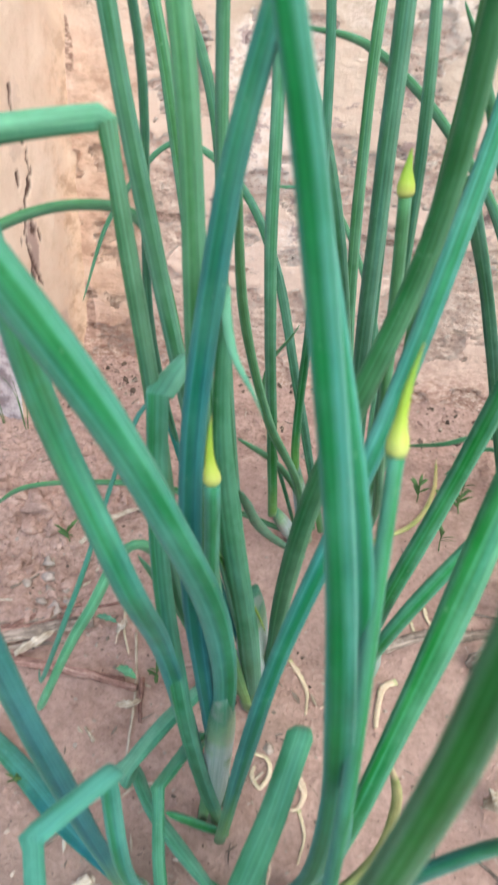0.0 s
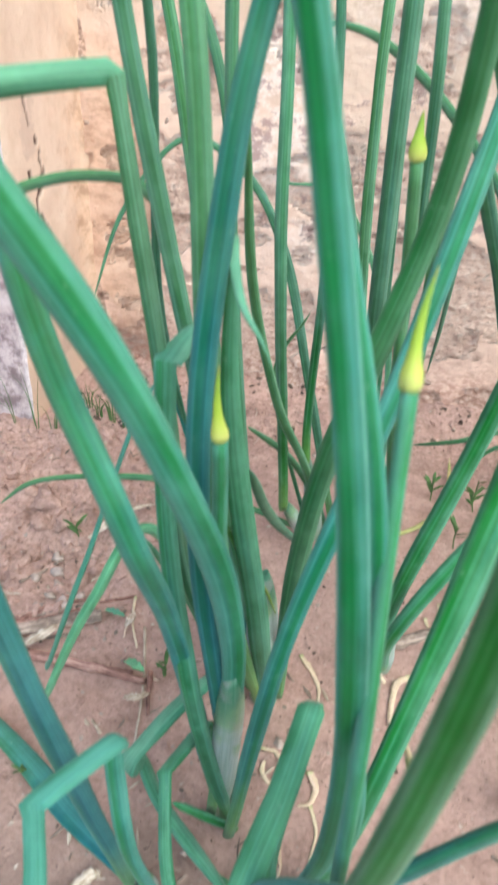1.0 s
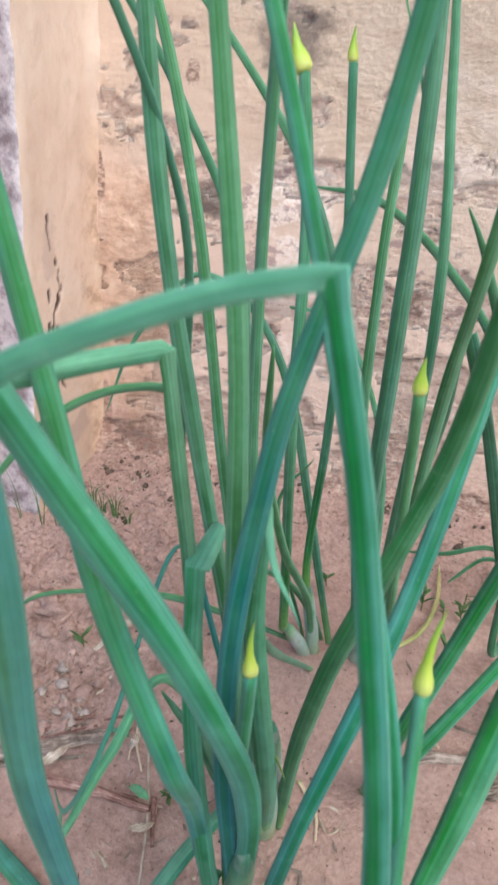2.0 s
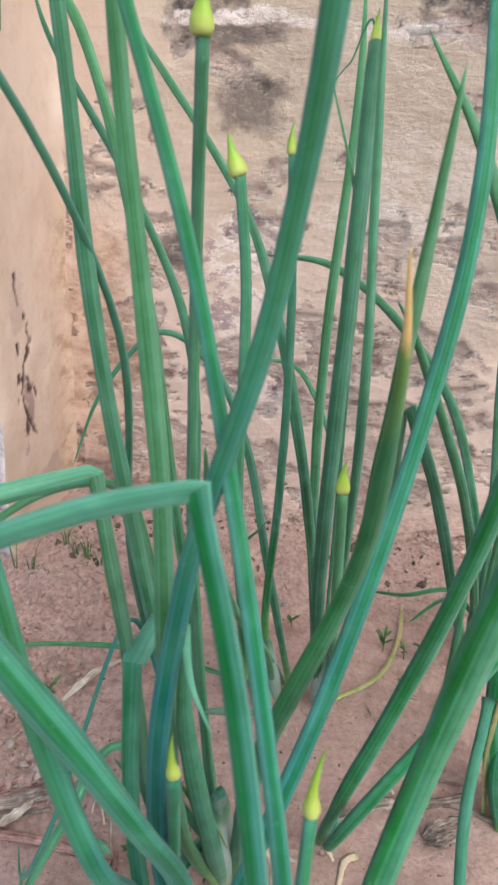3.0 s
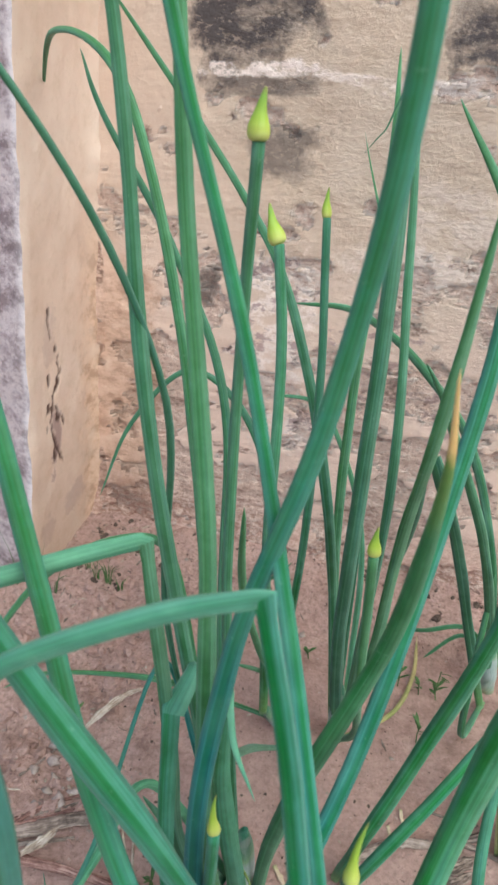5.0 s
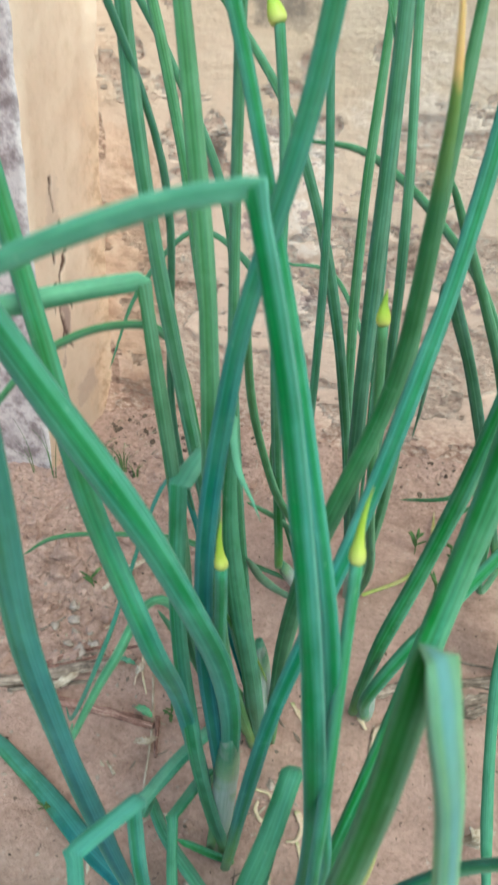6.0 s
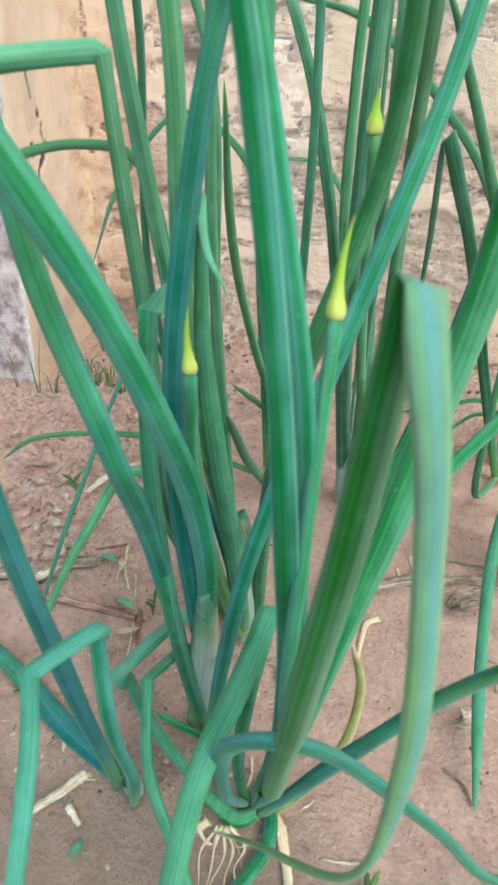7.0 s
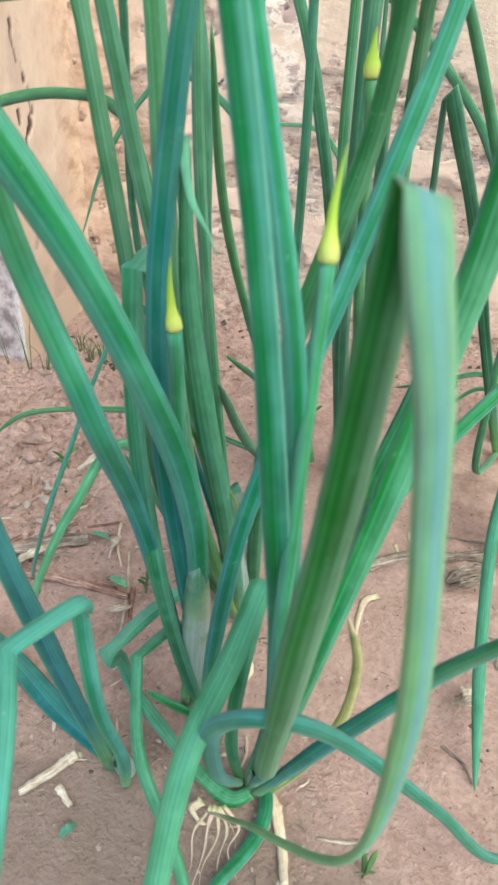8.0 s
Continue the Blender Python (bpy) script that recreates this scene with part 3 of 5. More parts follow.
def leaf(parent, width, mat, *runs, grow=0.0, after=None, label="", root=0.75, foot=0.12, crease=0.6, ribbon=False, name="leaf"):
    """A hollow leaf along one run of points, or several that meet in sharp folds. width: millimetres, one value or several at even steps from foot to tip;
    with folds a tuple for each run. ribbon: flattened, and folded slantwise like a band. grow: metres that it goes on past the last point. after: the material past the first fold."""
    COUNT[0] += 1
    rng = np.random.RandomState(COUNT[0])
    lines, folds = [], []
    for r in runs:
        r = [np.array(q, float) for q in r]
        if grow and len(lines) == len(runs) - 1:
            d = r[-1] - r[-2]
            d = d / np.linalg.norm(d)
            r = r + [r[-1] + d * grow * 0.5 + np.array([0, 0, -0.04 * grow]), r[-1] + d * grow + np.array([0, 0, -0.16 * grow])]
        s = spline(r, 9 * len(r))
        if lines:
            s = s[1:]
            folds.append(sum(len(l) for l in lines) - 1)
        lines.append(s)
    line = np.vstack(lines)
    n = len(line)
    run = np.r_[0, np.cumsum(np.linalg.norm(np.diff(line, axis=0), axis=1))]
    s = run / run[-1]
    if not isinstance(width, (tuple, list)):
        prof = width / 1000 * (root + (1 - root) * np.clip(s / 0.3, 0, 1) ** 0.8) * (1 - 0.28 * np.clip((s - 0.45) / 0.55, 0, 1))
    else:
        tables = width if isinstance(width, list) else [width]
        prof, at = np.zeros(n), 0
        for l, table in zip(lines, tables):
            stop = 1.0 if not grow or l is not lines[-1] else 0.75
            prof[at:at + len(l)] = np.interp(np.linspace(0, 1, len(l)), np.linspace(0, stop, len(table)), table) / 1000
            at += len(l)
        prof *= root + (1 - root) * np.clip(s / foot, 0, 1) ** 0.8
    width = prof.max()
    prof *= np.sqrt(np.clip((1.0 - s) / 0.16, 0.0, 1.0)) * 0.96 + 0.04
    prof *= 1 + 0.04 * np.sin(run * 55 + rng.rand() * 6)
    wide = 0.5 * prof
    thick = wide * (0.66 + 0.08 * np.sin(run * 30 + rng.rand() * 6))
    for f in folds:
        d = np.abs(run - run[f])
        pinch = np.exp(-(d / (0.9 * width)) ** 2)
        thick *= 1 - crease * pinch
        wide *= 1 + 0.06 * pinch
    twist, ref = (rng.rand() - 0.5) * 0.8, (1.0, 0.15, 0.0)
    if ribbon:
        k = folds[0]
        t0, t1 = line[k] - line[k - 2], line[k + 2] - line[k]
        t0, t1 = t0 / np.linalg.norm(t0), t1 / np.linalg.norm(t1)
        twist, ref = 0.0, np.cross(t0, t1)
        near = np.exp(-(np.abs(run - run[k]) / (1.5 * width)) ** 2)
        thick, wide = 0.5 * prof, 0.33 * prof * (1 - 0.6 * near)
        thick[k] *= min(1.5, 1 / math.sqrt(max(0.2, (1 + t0 @ t1) / 2)))
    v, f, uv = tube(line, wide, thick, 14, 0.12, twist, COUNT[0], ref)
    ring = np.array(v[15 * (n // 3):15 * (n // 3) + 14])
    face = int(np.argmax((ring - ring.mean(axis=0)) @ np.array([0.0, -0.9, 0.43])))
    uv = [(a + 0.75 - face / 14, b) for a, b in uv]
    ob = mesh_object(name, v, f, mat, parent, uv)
    if after and folds:
        ob.data.materials.append(after)
        for q in ob.data.polygons:
            q.material_index = int(q.vertices[0] // 15 >= folds[0])
    return tagged(ob, label)


def sheath(parent, bottom, top, r0, r1, label="white sheathed neck"):
    """The neck: narrow at the root, wider upwards, in two layers that each end in a slanting rim round the leaves."""
    b, t = np.array(bottom, float), np.array(top, float)
    line = spline([b, b * 0.6 + t * 0.4 + np.array([0.001, -0.001, 0]), t], 30)
    s = np.linspace(0, 1, 30)
    w = np.interp(s, [0, 0.06, 0.14, 0.5, 1.0], [0.6 * r0, 0.95 * r0, 0.85 * r0, 0.5 * (r0 + r1), r1])
    neck = None
    for k, (hi, fat, slant) in enumerate(((1.0, 0.97, 1.1), (0.78, 1.03, -1.4), (0.4, 1.09, 0.9))):
        m = int(hi * 29) + 1
        w2 = w[:m] * fat
        w2 *= 1 - (0.55 if k == 0 else 0.06) * np.clip((np.linspace(0, 1, m) - 0.72) / 0.28, 0, 1) ** 2
        v, f, uv = tube(line[:m], w2, w2 * 0.93, 16, 0.12, 0.3 + 0.5 * k, 7 + k)
        f = f if k == 0 else f[:-1]
        axis = (t - b) / np.linalg.norm(t - b)
        v = [tuple(np.array(p) + axis * slant * w2[i // 17] * math.cos(2 * math.pi * (i % 17) / 16 + k) * max(0.0, (i // 17) / (m - 1) - 0.6) / 0.4) for i, p in enumerate(v)]
        uv = [(a, c * hi) for a, c in uv]
        if neck is None:
            neck = tagged(mesh_object("neck", v, f, SHEATH, parent, uv), label)
        else:
            mesh_object("sheath", v, f, SHEATH, neck, uv)
    return neck


def stalk(parent, width, mat, points, label="round flower stalk"):
    line = spline(points, 10 * len(points))
    s = np.linspace(0, 1, len(line))
    w = 0.5 * width * (1.08 - 0.16 * s)
    v, f, uv = tube(line, w, w * 0.96, 12, 0.0, 0.0, len(points))
    return tagged(mesh_object("flower_stalk", v, f, mat, parent, uv), label)


def bud(stem, at, width, length, lean, label="closed yellow-green flower bud"):
    """A papery closed bud with a swollen foot and a long beak."""
    at, lean = np.array(at, float), np.array(lean, float)
    lean /= np.linalg.norm(lean)
    s = np.linspace(0, 1, 26)
    side = np.cross(lean, [0.3, 1, 0])
    line = at + np.outer(s * length, lean) + np.outer(0.04 * length * np.sin(s * 3), side)
    if length > 3.5 * width:
        w = np.interp(s, [0, 0.03, 0.09, 0.16, 0.24, 0.36, 0.6, 0.8, 1.0], [0.6, 0.9, 1.02, 0.94, 0.72, 0.52, 0.36, 0.22, 0.06])
    else:
        w = np.interp(s, [0, 0.05, 0.14, 0.28, 0.42, 0.58, 0.78, 1.0], [0.62, 0.9, 1.0, 0.95, 0.74, 0.5, 0.32, 0.12])
    w *= 0.5 * width
    v, f, uv = tube(line, w, w * 0.92, 14, 0.06, 0.5, int(1e4 * width))
    ob = mesh_object("bud", v, f, BUD, stem, uv)
    return tagged(ob, label)


# ---- the ground ----
def steps(lo, hi, fine, far):
    """Even fine steps from lo to hi, then ever longer ones out to far on both sides."""
    mid = np.arange(lo, hi, fine)
    out, d, x = [], fine, hi
    while x < far:
        out.append(x)
        d *= 1.35
        x += d
    left, d, x = [], fine, lo
    while x > -far:
        d *= 1.35
        x -= d
        left.append(x)
    return np.array(left[::-1] + list(mid) + out)


def lumps(x, y, s, seed, octaves=4):
    return noise.fractal(Vector((x * s + seed, y * s - seed, seed * 0.37)), 0.9, 2.0, octaves)


def crumbly(x, y):
    """Where the soil is broken into clods: 0 trodden, 1 loose."""
    n = 0.35 * noise.noise(Vector((x * 9, y * 9, 3.3)))
    side = max(0.0, min(1.0, (-0.1 - x) / 0.08 + n)) * max(0.0, min(1.0, (y - 0.3) / 0.07 + n))
    foot = max(0.0, min(1.0, (y - 0.56) / 0.08 + n))
    return max(side, 0.8 * foot)


def height(x, y):
    """The ground: trodden silt with pits, clods on one side, soil banked against the wall."""
    h = 0.004 * lumps(x, y, 9.0, 3.1) + 0.0012 * lumps(x, y, 45.0, 8.3)
    clod = crumbly(x, y)
    if clod > 0:
        c = 1 - abs(noise.noise(Vector((x * 22, y * 22, 1.7)))) * 2.4
        c2 = 1 - abs(noise.noise(Vector((x * 55, y * 55, 4.7)))) * 2.2
        h += clod * (0.0022 * c + 0.0016 * c2 + 0.0013 * lumps(x, y, 120.0, 2.0, 4) + 0.009 * lumps(x, y, 12.0, 5.0, 4) - 0.005)
    h += 0.02 * max(0.0, (y - 0.6) / 0.155) ** 2 if y < 0.8 else 0.02
    pit = noise.noise(Vector((x * 75, y * 75, 9.9)))
    h -= 0.004 * max(0.0, pit - 0.5)
    return h


def ground():
    xs, ys = steps(-0.45, 0.4, 0.003, 60.0), steps(0.02, 0.77, 0.003, 60.0)
    verts = [(x, y, height(x, y) if abs(x) < 2 and abs(y) < 2 else 0.0) for y in ys for x in xs]
    w = len(xs)
    faces = [(j * w + i, j * w + i + 1, (j + 1) * w + i + 1, (j + 1) * w + i) for j in range(len(ys) - 1) for i in range(w - 1)]
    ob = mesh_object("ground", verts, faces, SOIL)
    ob.data.attributes.new("crumbly", "FLOAT", "POINT").data.foreach_set("value", np.array([crumbly(x, y) for y in ys for x in xs], dtype=np.float32))
    return tagged(ob, "pinkish brown silty soil, cloddy beside the wall", "ground", kind="structure")


ground()


# ---- the wall and its pilaster ----
WALL_Y, PIL_X, PIL_Y = 0.755, -0.361, 0.6


def fallen(x, z):
    """Where the plaster has come off: 0 whole, 1 gone."""
    n = noise.fractal(Vector((x * 11, 2.2, z * 17)), 0.8, 2.1, 6) + 0.3 * noise.noise(Vector((x * 60, 4.1, z * 110)))
    low = max(0.0, min(1.0, (0.5 - z) / 0.35))
    corner = max(0.0, 1 - abs(x + 0.29) / 0.08) * max(0.0, 1 - abs(z - 0.28) / 0.14)
    t = max(0.0, min(1.0, (n - 0.42 + 0.55 * low + 0.25 * corner) / 0.12))
    return t * t * (3 - 2 * t)


def relief(x, z):
    """How far the wall's face is eaten away at a place, in metres."""
    gone = fallen(x, z)
    h = 0.0035 * gone + (0.0006 + 0.0018 * gone) * noise.fractal(Vector((x * 55, 1.1, z * 80)), 0.8, 2.1, 4)
    h += 0.003 * noise.fractal(Vector((x * 4, 5.1, z * 5)), 0.9, 2.0, 3)
    h -= 0.018 * max(0.0, (0.07 - z) / 0.07) ** 1.5
    return h


def wall():
    xs, zs = steps(-0.38, 0.4, 0.003, 6.0), np.r_[np.arange(-0.1, 0.72, 0.003), np.arange(0.72, 0.9, 0.006), 1.0, 1.2, 1.6, 2.1]
    near = [-0.5 < x < 0.8 for x in xs]
    front = [(x, WALL_Y + (relief(x, z) if k and z < 1.0 else 0.0), z) for z in zs for x, k in zip(xs, near)]
    mask = [fallen(x, z) for z in zs for x in xs]
    w, h = len(xs), len(zs)
    faces = [(j * w + i, j * w + i + 1, (j + 1) * w + i + 1, (j + 1) * w + i) for j in range(h - 1) for i in range(w - 1)]
    k = len(front)
    back = [(xs[0], WALL_Y + 0.25, zs[0]), (xs[-1], WALL_Y + 0.25, zs[0]), (xs[-1], WALL_Y + 0.25, zs[-1]), (xs[0], WALL_Y + 0.25, zs[-1])]
    faces += [(k + 1, k, k + 3, k + 2)]
    faces.append(tuple((h - 1) * w + i for i in range(w)) + (k + 2, k + 3))
    faces.append(tuple(j * w for j in range(h)) + (k + 3, k))
    faces.append(tuple(j * w + w - 1 for j in range(h - 1, -1, -1)) + (k + 1, k + 2))
    ob = mesh_object("wall_north", front + back, faces, PLASTER)
    ob.data.attributes.new("fallen", "FLOAT", "POINT").data.foreach_set("value", np.array(mask + [0.0] * 4, dtype=np.float32))
    return tagged(ob, "old mud-plastered wall, flaking and stained dark, salt-white below", "wall", kind="structure")


wall()


def pilaster():
    """A square pier that stands out from the wall: ochre flank, limewashed face, both worn."""
    e = new("pilaster")
    e.location = (PIL_X, PIL_Y, 0)
    tagged(e, "ochre rendered pier with a worn limewashed front", "pilaster", kind="structure")
    ys, zs = np.arange(PIL_Y, WALL_Y + 0.02, 0.0022), np.r_[np.arange(-0.1, 0.66, 0.003), np.arange(0.66, 0.9, 0.01), 1.0, 1.3, 2.1]
    cracks = (((0.645, 0.336), (0.644, 0.32), (0.647, 0.305)), ((0.663, 0.278), (0.661, 0.248), (0.65, 0.235), (0.646, 0.21), (0.648, 0.18)), ((0.648, 0.18), (0.66, 0.16)), ((0.638, 0.226), (0.638, 0.22)), ((0.668, 0.262), (0.668, 0.258)), ((0.652, 0.172), (0.65, 0.15)), ((0.655, 0.292), (0.656, 0.287)), ((0.635, 0.2), (0.634, 0.195)), ((0.67, 0.2), (0.671, 0.188)), ((0.656, 0.218), (0.661, 0.2)), ((0.642, 0.262), (0.641, 0.252)), ((0.655, 0.17), (0.668, 0.14)))

    def chipped(y, z):
        """Cracks where the render has split and chipped off: 0 whole, 1 gone."""
        if not 0.12 < z < 0.36:
            return 0.0
        wy = y + 0.005 * noise.fractal(Vector((4.4, y * 60, z * 60)), 0.8, 2.0, 3)
        best = 0.0
        for line in cracks:
            for (y0, z0), (y1, z1) in zip(line, line[1:]):
                u = max(0.0, min(1.0, ((wy - y0) * (y1 - y0) + (z - z0) * (z1 - z0)) / ((y1 - y0) ** 2 + (z1 - z0) ** 2)))
                d = math.hypot(wy - y0 - u * (y1 - y0), z - z0 - u * (z1 - z0))
                half = 0.0023 * (1 + 0.9 * noise.noise(Vector((7.7, y * 60, z * 60))))
                best = max(best, min(1.0, (half - d) / 0.0012 + 0.5))
        return max(0.0, best)

    def flank(y, z):
        d = 0.0012 * noise.fractal(Vector((3.3, y * 30, z * 25)), 0.9, 2.0, 4)
        d += 0.004 * max(0.0, 1 - (y - PIL_Y) / 0.012) ** 2 * (0.5 + noise.noise(Vector((1, 2, z * 22))))
        d += 0.0018 * chipped(y, z)
        c = max(0.0, (y - (WALL_Y - 0.035)) / 0.035)
        d += 0.002 * c ** 2 * noise.fractal(Vector((2.2, y * 30, z * 30)), 0.9, 2.0, 4) - 0.008 * c ** 3
        k = max(0.0, min(1.0, (y - PIL_Y) / (WALL_Y - PIL_Y)))
        return PIL_X - d + (0.072 - 0.022 * k) * z

    verts = [(flank(y, z), y, z) for z in zs for y in ys]
    w = len(ys)
    faces = [(j * w + i, j * w + i + 1, (j + 1) * w + i + 1, (j + 1) * w + i) for j in range(len(zs) - 1) for i in range(w - 1)]
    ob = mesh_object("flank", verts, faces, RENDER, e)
    ob.data.attributes.new("chipped", "FLOAT", "POINT").data.foreach_set("value", np.array([chipped(y, z) for z in zs for y in ys], dtype=np.float32))
    xs = np.r_[np.arange(-0.46, -0.14, 0.03), np.arange(-0.14, -0.003, 0.004), -0.003]
    verts = []
    for z in zs:
        edge = flank(PIL_Y, z)
        for x in xs:
            rough = 0.0018 * noise.fractal(Vector((x * 40, 6.6, z * 40)), 0.9, 2.0, 4)
            verts.append((edge + (x if x < -0.004 else 0.0), PIL_Y + rough * (x < -0.004), z))
    w = len(xs)
    faces = [(j * w + i, j * w + i + 1, (j + 1) * w + i + 1, (j + 1) * w + i) for j in range(len(zs) - 1) for i in range(w - 1)]
    ob = tagged(mesh_object("front_face", verts, faces, LIMEWASH, e), "worn pinkish white limewash")
    ob.data.attributes.new("edge", "FLOAT", "POINT").data.foreach_set("value", np.array([0.75 * math.exp(x / 0.003) for z in zs for x in xs], dtype=np.float32))
    box = [(PIL_X + x + (0.0 if z < 1 else 0.13), y, z) for z in (-0.1, 2.098) for x, y in ((-0.46, PIL_Y + 0.004), (-0.02, PIL_Y + 0.004), (-0.02, WALL_Y + 0.02), (-0.46, WALL_Y + 0.02))]
    mesh_object("core", box, [(3, 2, 1, 0), (4, 5, 6, 7), (0, 1, 5, 4), (1, 2, 6, 5), (2, 3, 7, 6), (3, 0, 4, 7)], RENDER, e, smooth=False)
    return e


pilaster()

# ---- the onion plants ----
onion_a = plant(-0.020, 0.232, "green onion plant with long bluish leaves and a white neck")
onion_b = plant(0.023, 0.203, "green onion plant with broad leaves, one folded over sharply")
onion_c = plant(-0.045, 0.185, "small green onion plant with a twice-folded leaf")
onion_d = plant(-0.016, 0.317, "tall green onion plant with many upright leaves")
onion_e = plant(0.032, 0.491, "slender upright green onion plant near the wall")
onion_f = plant(-0.015, 0.489, "green onion plant with pale forked necks")
onion_g = plant(0.184, 0.605, "spreading green onion plant close to the wall")
onion_h = plant(0.063, 0.374, "young green onion plant with two slanting leaves")
onion_i = plant(0.196, 0.417, "small green onion plant with a drooping leaf")

leaf(onion_a, (11.0, 11.6, 13.0, 15.0, 15.0), LEAF_TEAL, [(-0.025, 0.227, 0.014), (-0.011, 0.220, 0.167), (-0.025, 0.194, 0.280), (-0.079, 0.193, 0.372), (-0.150, 0.206, 0.455)], grow=0.1, root=0.5, foot=0.3)
leaf(onion_a, (9.0, 9.6, 10.4, 10.0, 8.0), LEAF_BLUE, [(-0.023, 0.235, 0.010), (-0.035, 0.218, 0.163), (-0.036, 0.187, 0.254), (-0.069, 0.209, 0.303), (-0.094, 0.231, 0.359), (-0.122, 0.253, 0.434)], grow=0.1)
leaf(onion_a, (9.0, 9.0, 7.2, 7.1, 5.5), LEAF_BLUE, [(-0.011, 0.234, 0.015), (-0.025, 0.221, 0.225), (-0.018, 0.237, 0.352), (0.007, 0.250, 0.463), (0.017, 0.246, 0.584), (-0.007, 0.247, 0.701)], grow=0.12)
leaf(onion_a, [(8.6,), (11.5, 11.0, 9.0, 6.5, 4.5,)], LEAF_GREEN, [(-0.016, 0.232, 0.004), (-0.023, 0.220, 0.077), (-0.032, 0.219, 0.148), (-0.046, 0.240, 0.215), (-0.053, 0.265, 0.273)], [(-0.053, 0.265, 0.272), (-0.051, 0.292, 0.275), (-0.058, 0.304, 0.267)], after=LEAF_PALE, grow=0.02, label="leaf with a bent-over tip")
leaf(onion_a, (8.1, 8.1, 8.9, 8.6, 5.8), LEAF_TEAL, [(-0.013, 0.220, 0.009), (0.010, 0.217, 0.179), (0.038, 0.262, 0.281), (0.063, 0.350, 0.380), (0.071, 0.393, 0.478), (0.063, 0.457, 0.578)], grow=0.12)
leaf(onion_a, [(7.7,), (6.4,)], LEAF_GREEN, [(-0.039, 0.256, 0.022), (-0.032, 0.244, 0.069), (-0.038, 0.200, 0.095)], [(-0.038, 0.201, 0.096), (-0.023, 0.165, 0.073), (0.003, 0.140, 0.043), (0.026, 0.113, 0.008)])
leaf(onion_a, 7.8, LEAF_GREEN, [(-0.011, 0.227, 0.003), (-0.028, 0.220, 0.023), (-0.041, 0.212, 0.045)])
leaf(onion_a, 4.4, LEAF_LIME, [(-0.020, 0.236, 0.010), (-0.030, 0.250, 0.120), (-0.035, 0.255, 0.200), (-0.028, 0.254, 0.209), (-0.019, 0.258, 0.186), (-0.008, 0.262, 0.163), (-0.001, 0.261, 0.147)], root=0.5, label="thin drooping lime-green leaf")
leaf(onion_b, [(8.6, 8.8, 8.2, 7.0, 6.2,), (6.6, 6.7, 6.6, 6.3, 6.0,)], LEAF_BANDED, [(0.024, 0.199, 0.005), (0.040, 0.170, 0.136), (0.037, 0.155, 0.264), (0.019, 0.177, 0.362), (0.001, 0.193, 0.428)], [(0.001, 0.193, 0.428), (-0.024, 0.184, 0.423), (-0.058, 0.170, 0.410), (-0.070, 0.164, 0.402)], after=LEAF_PALE, grow=0.12, ribbon=True, label="leaf sharply folded to one side")
leaf(onion_b, (6.0, 6.2, 6.0, 5.0, 4.4), LEAF_TALL, [(0.028, 0.202, 0.005), (0.046, 0.173, 0.136), (0.042, 0.167, 0.213), (0.032, 0.182, 0.308), (-0.025, 0.275, 0.451), (-0.077, 0.311, 0.594), (-0.113, 0.369, 0.752), (-0.150, 0.428, 0.911)], grow=0.1)
leaf(onion_b, [(9.0, 9.0, 9.1, 9.6, 7.2,), (9.8, 9.2, 7.8, 6.6, 3.6, 3.0, 3.6,)], LEAF_OLIVE, [(0.035, 0.207, 0.009), (0.040, 0.156, 0.110), (0.049, 0.128, 0.213), (0.056, 0.125, 0.289), (0.060, 0.129, 0.350)], [(0.062, 0.128, 0.350), (0.064, 0.119, 0.341), (0.071, 0.113, 0.310), (0.078, 0.104, 0.244), (0.072, 0.105, 0.178), (0.036, 0.138, 0.100), (0.006, 0.173, 0.013)], root=0.9, crease=0.86, after=LEAF_FADED, label="broad leaf folded over, its tip curling back")
leaf(onion_b, (7.9, 7.9, 11.9, 12.9, 12.9), LEAF_GREEN, [(0.031, 0.199, 0.003), (0.046, 0.182, 0.116), (0.067, 0.212, 0.214), (0.083, 0.240, 0.305), (0.090, 0.232, 0.409)], grow=0.12)
leaf(onion_b, 8.4, LEAF_TEAL, [(0.019, 0.195, 0.008), (0.018, 0.161, 0.083), (0.022, 0.144, 0.153), (0.045, 0.134, 0.189), (0.071, 0.152, 0.153), (0.115, 0.170, 0.088), (0.150, 0.186, 0.028), (0.185, 0.205, 0.008), (0.225, 0.225, 0.006)])
leaf(onion_b, 9.0, LEAF_BLUE, [(0.030, 0.193, 0.005), (0.059, 0.179, 0.093), (0.096, 0.176, 0.171), (0.120, 0.155, 0.240)], grow=0.1)
leaf(onion_b, 5.7, LEAF_YELLOW, [(0.036, 0.196, 0.003), (0.055, 0.199, 0.042), (0.068, 0.204, 0.082), (0.070, 0.208, 0.123), (0.062, 0.203, 0.160)], label="yellowing leaf")
leaf(onion_b, [(6.8,), (10.5,)], LEAF_GREEN, [(0.019, 0.198, 0.004), (0.016, 0.188, 0.062), (0.020, 0.187, 0.120), (0.026, 0.200, 0.174)], [(0.026, 0.198, 0.178), (0.021, 0.173, 0.159), (0.012, 0.137, 0.135), (0.011, 0.094, 0.085), (0.009, 0.057, 0.021)], grow=0.02)
leaf(onion_b, 9.3, LEAF_GREEN, [(0.028, 0.195, 0.004), (0.017, 0.187, 0.004), (0.001, 0.192, 0.006), (-0.015, 0.200, 0.009)])
leaf(onion_b, 8.7, LEAF_GREEN, [(0.032, 0.209, 0.004), (0.037, 0.175, 0.007), (0.016, 0.134, 0.006)])
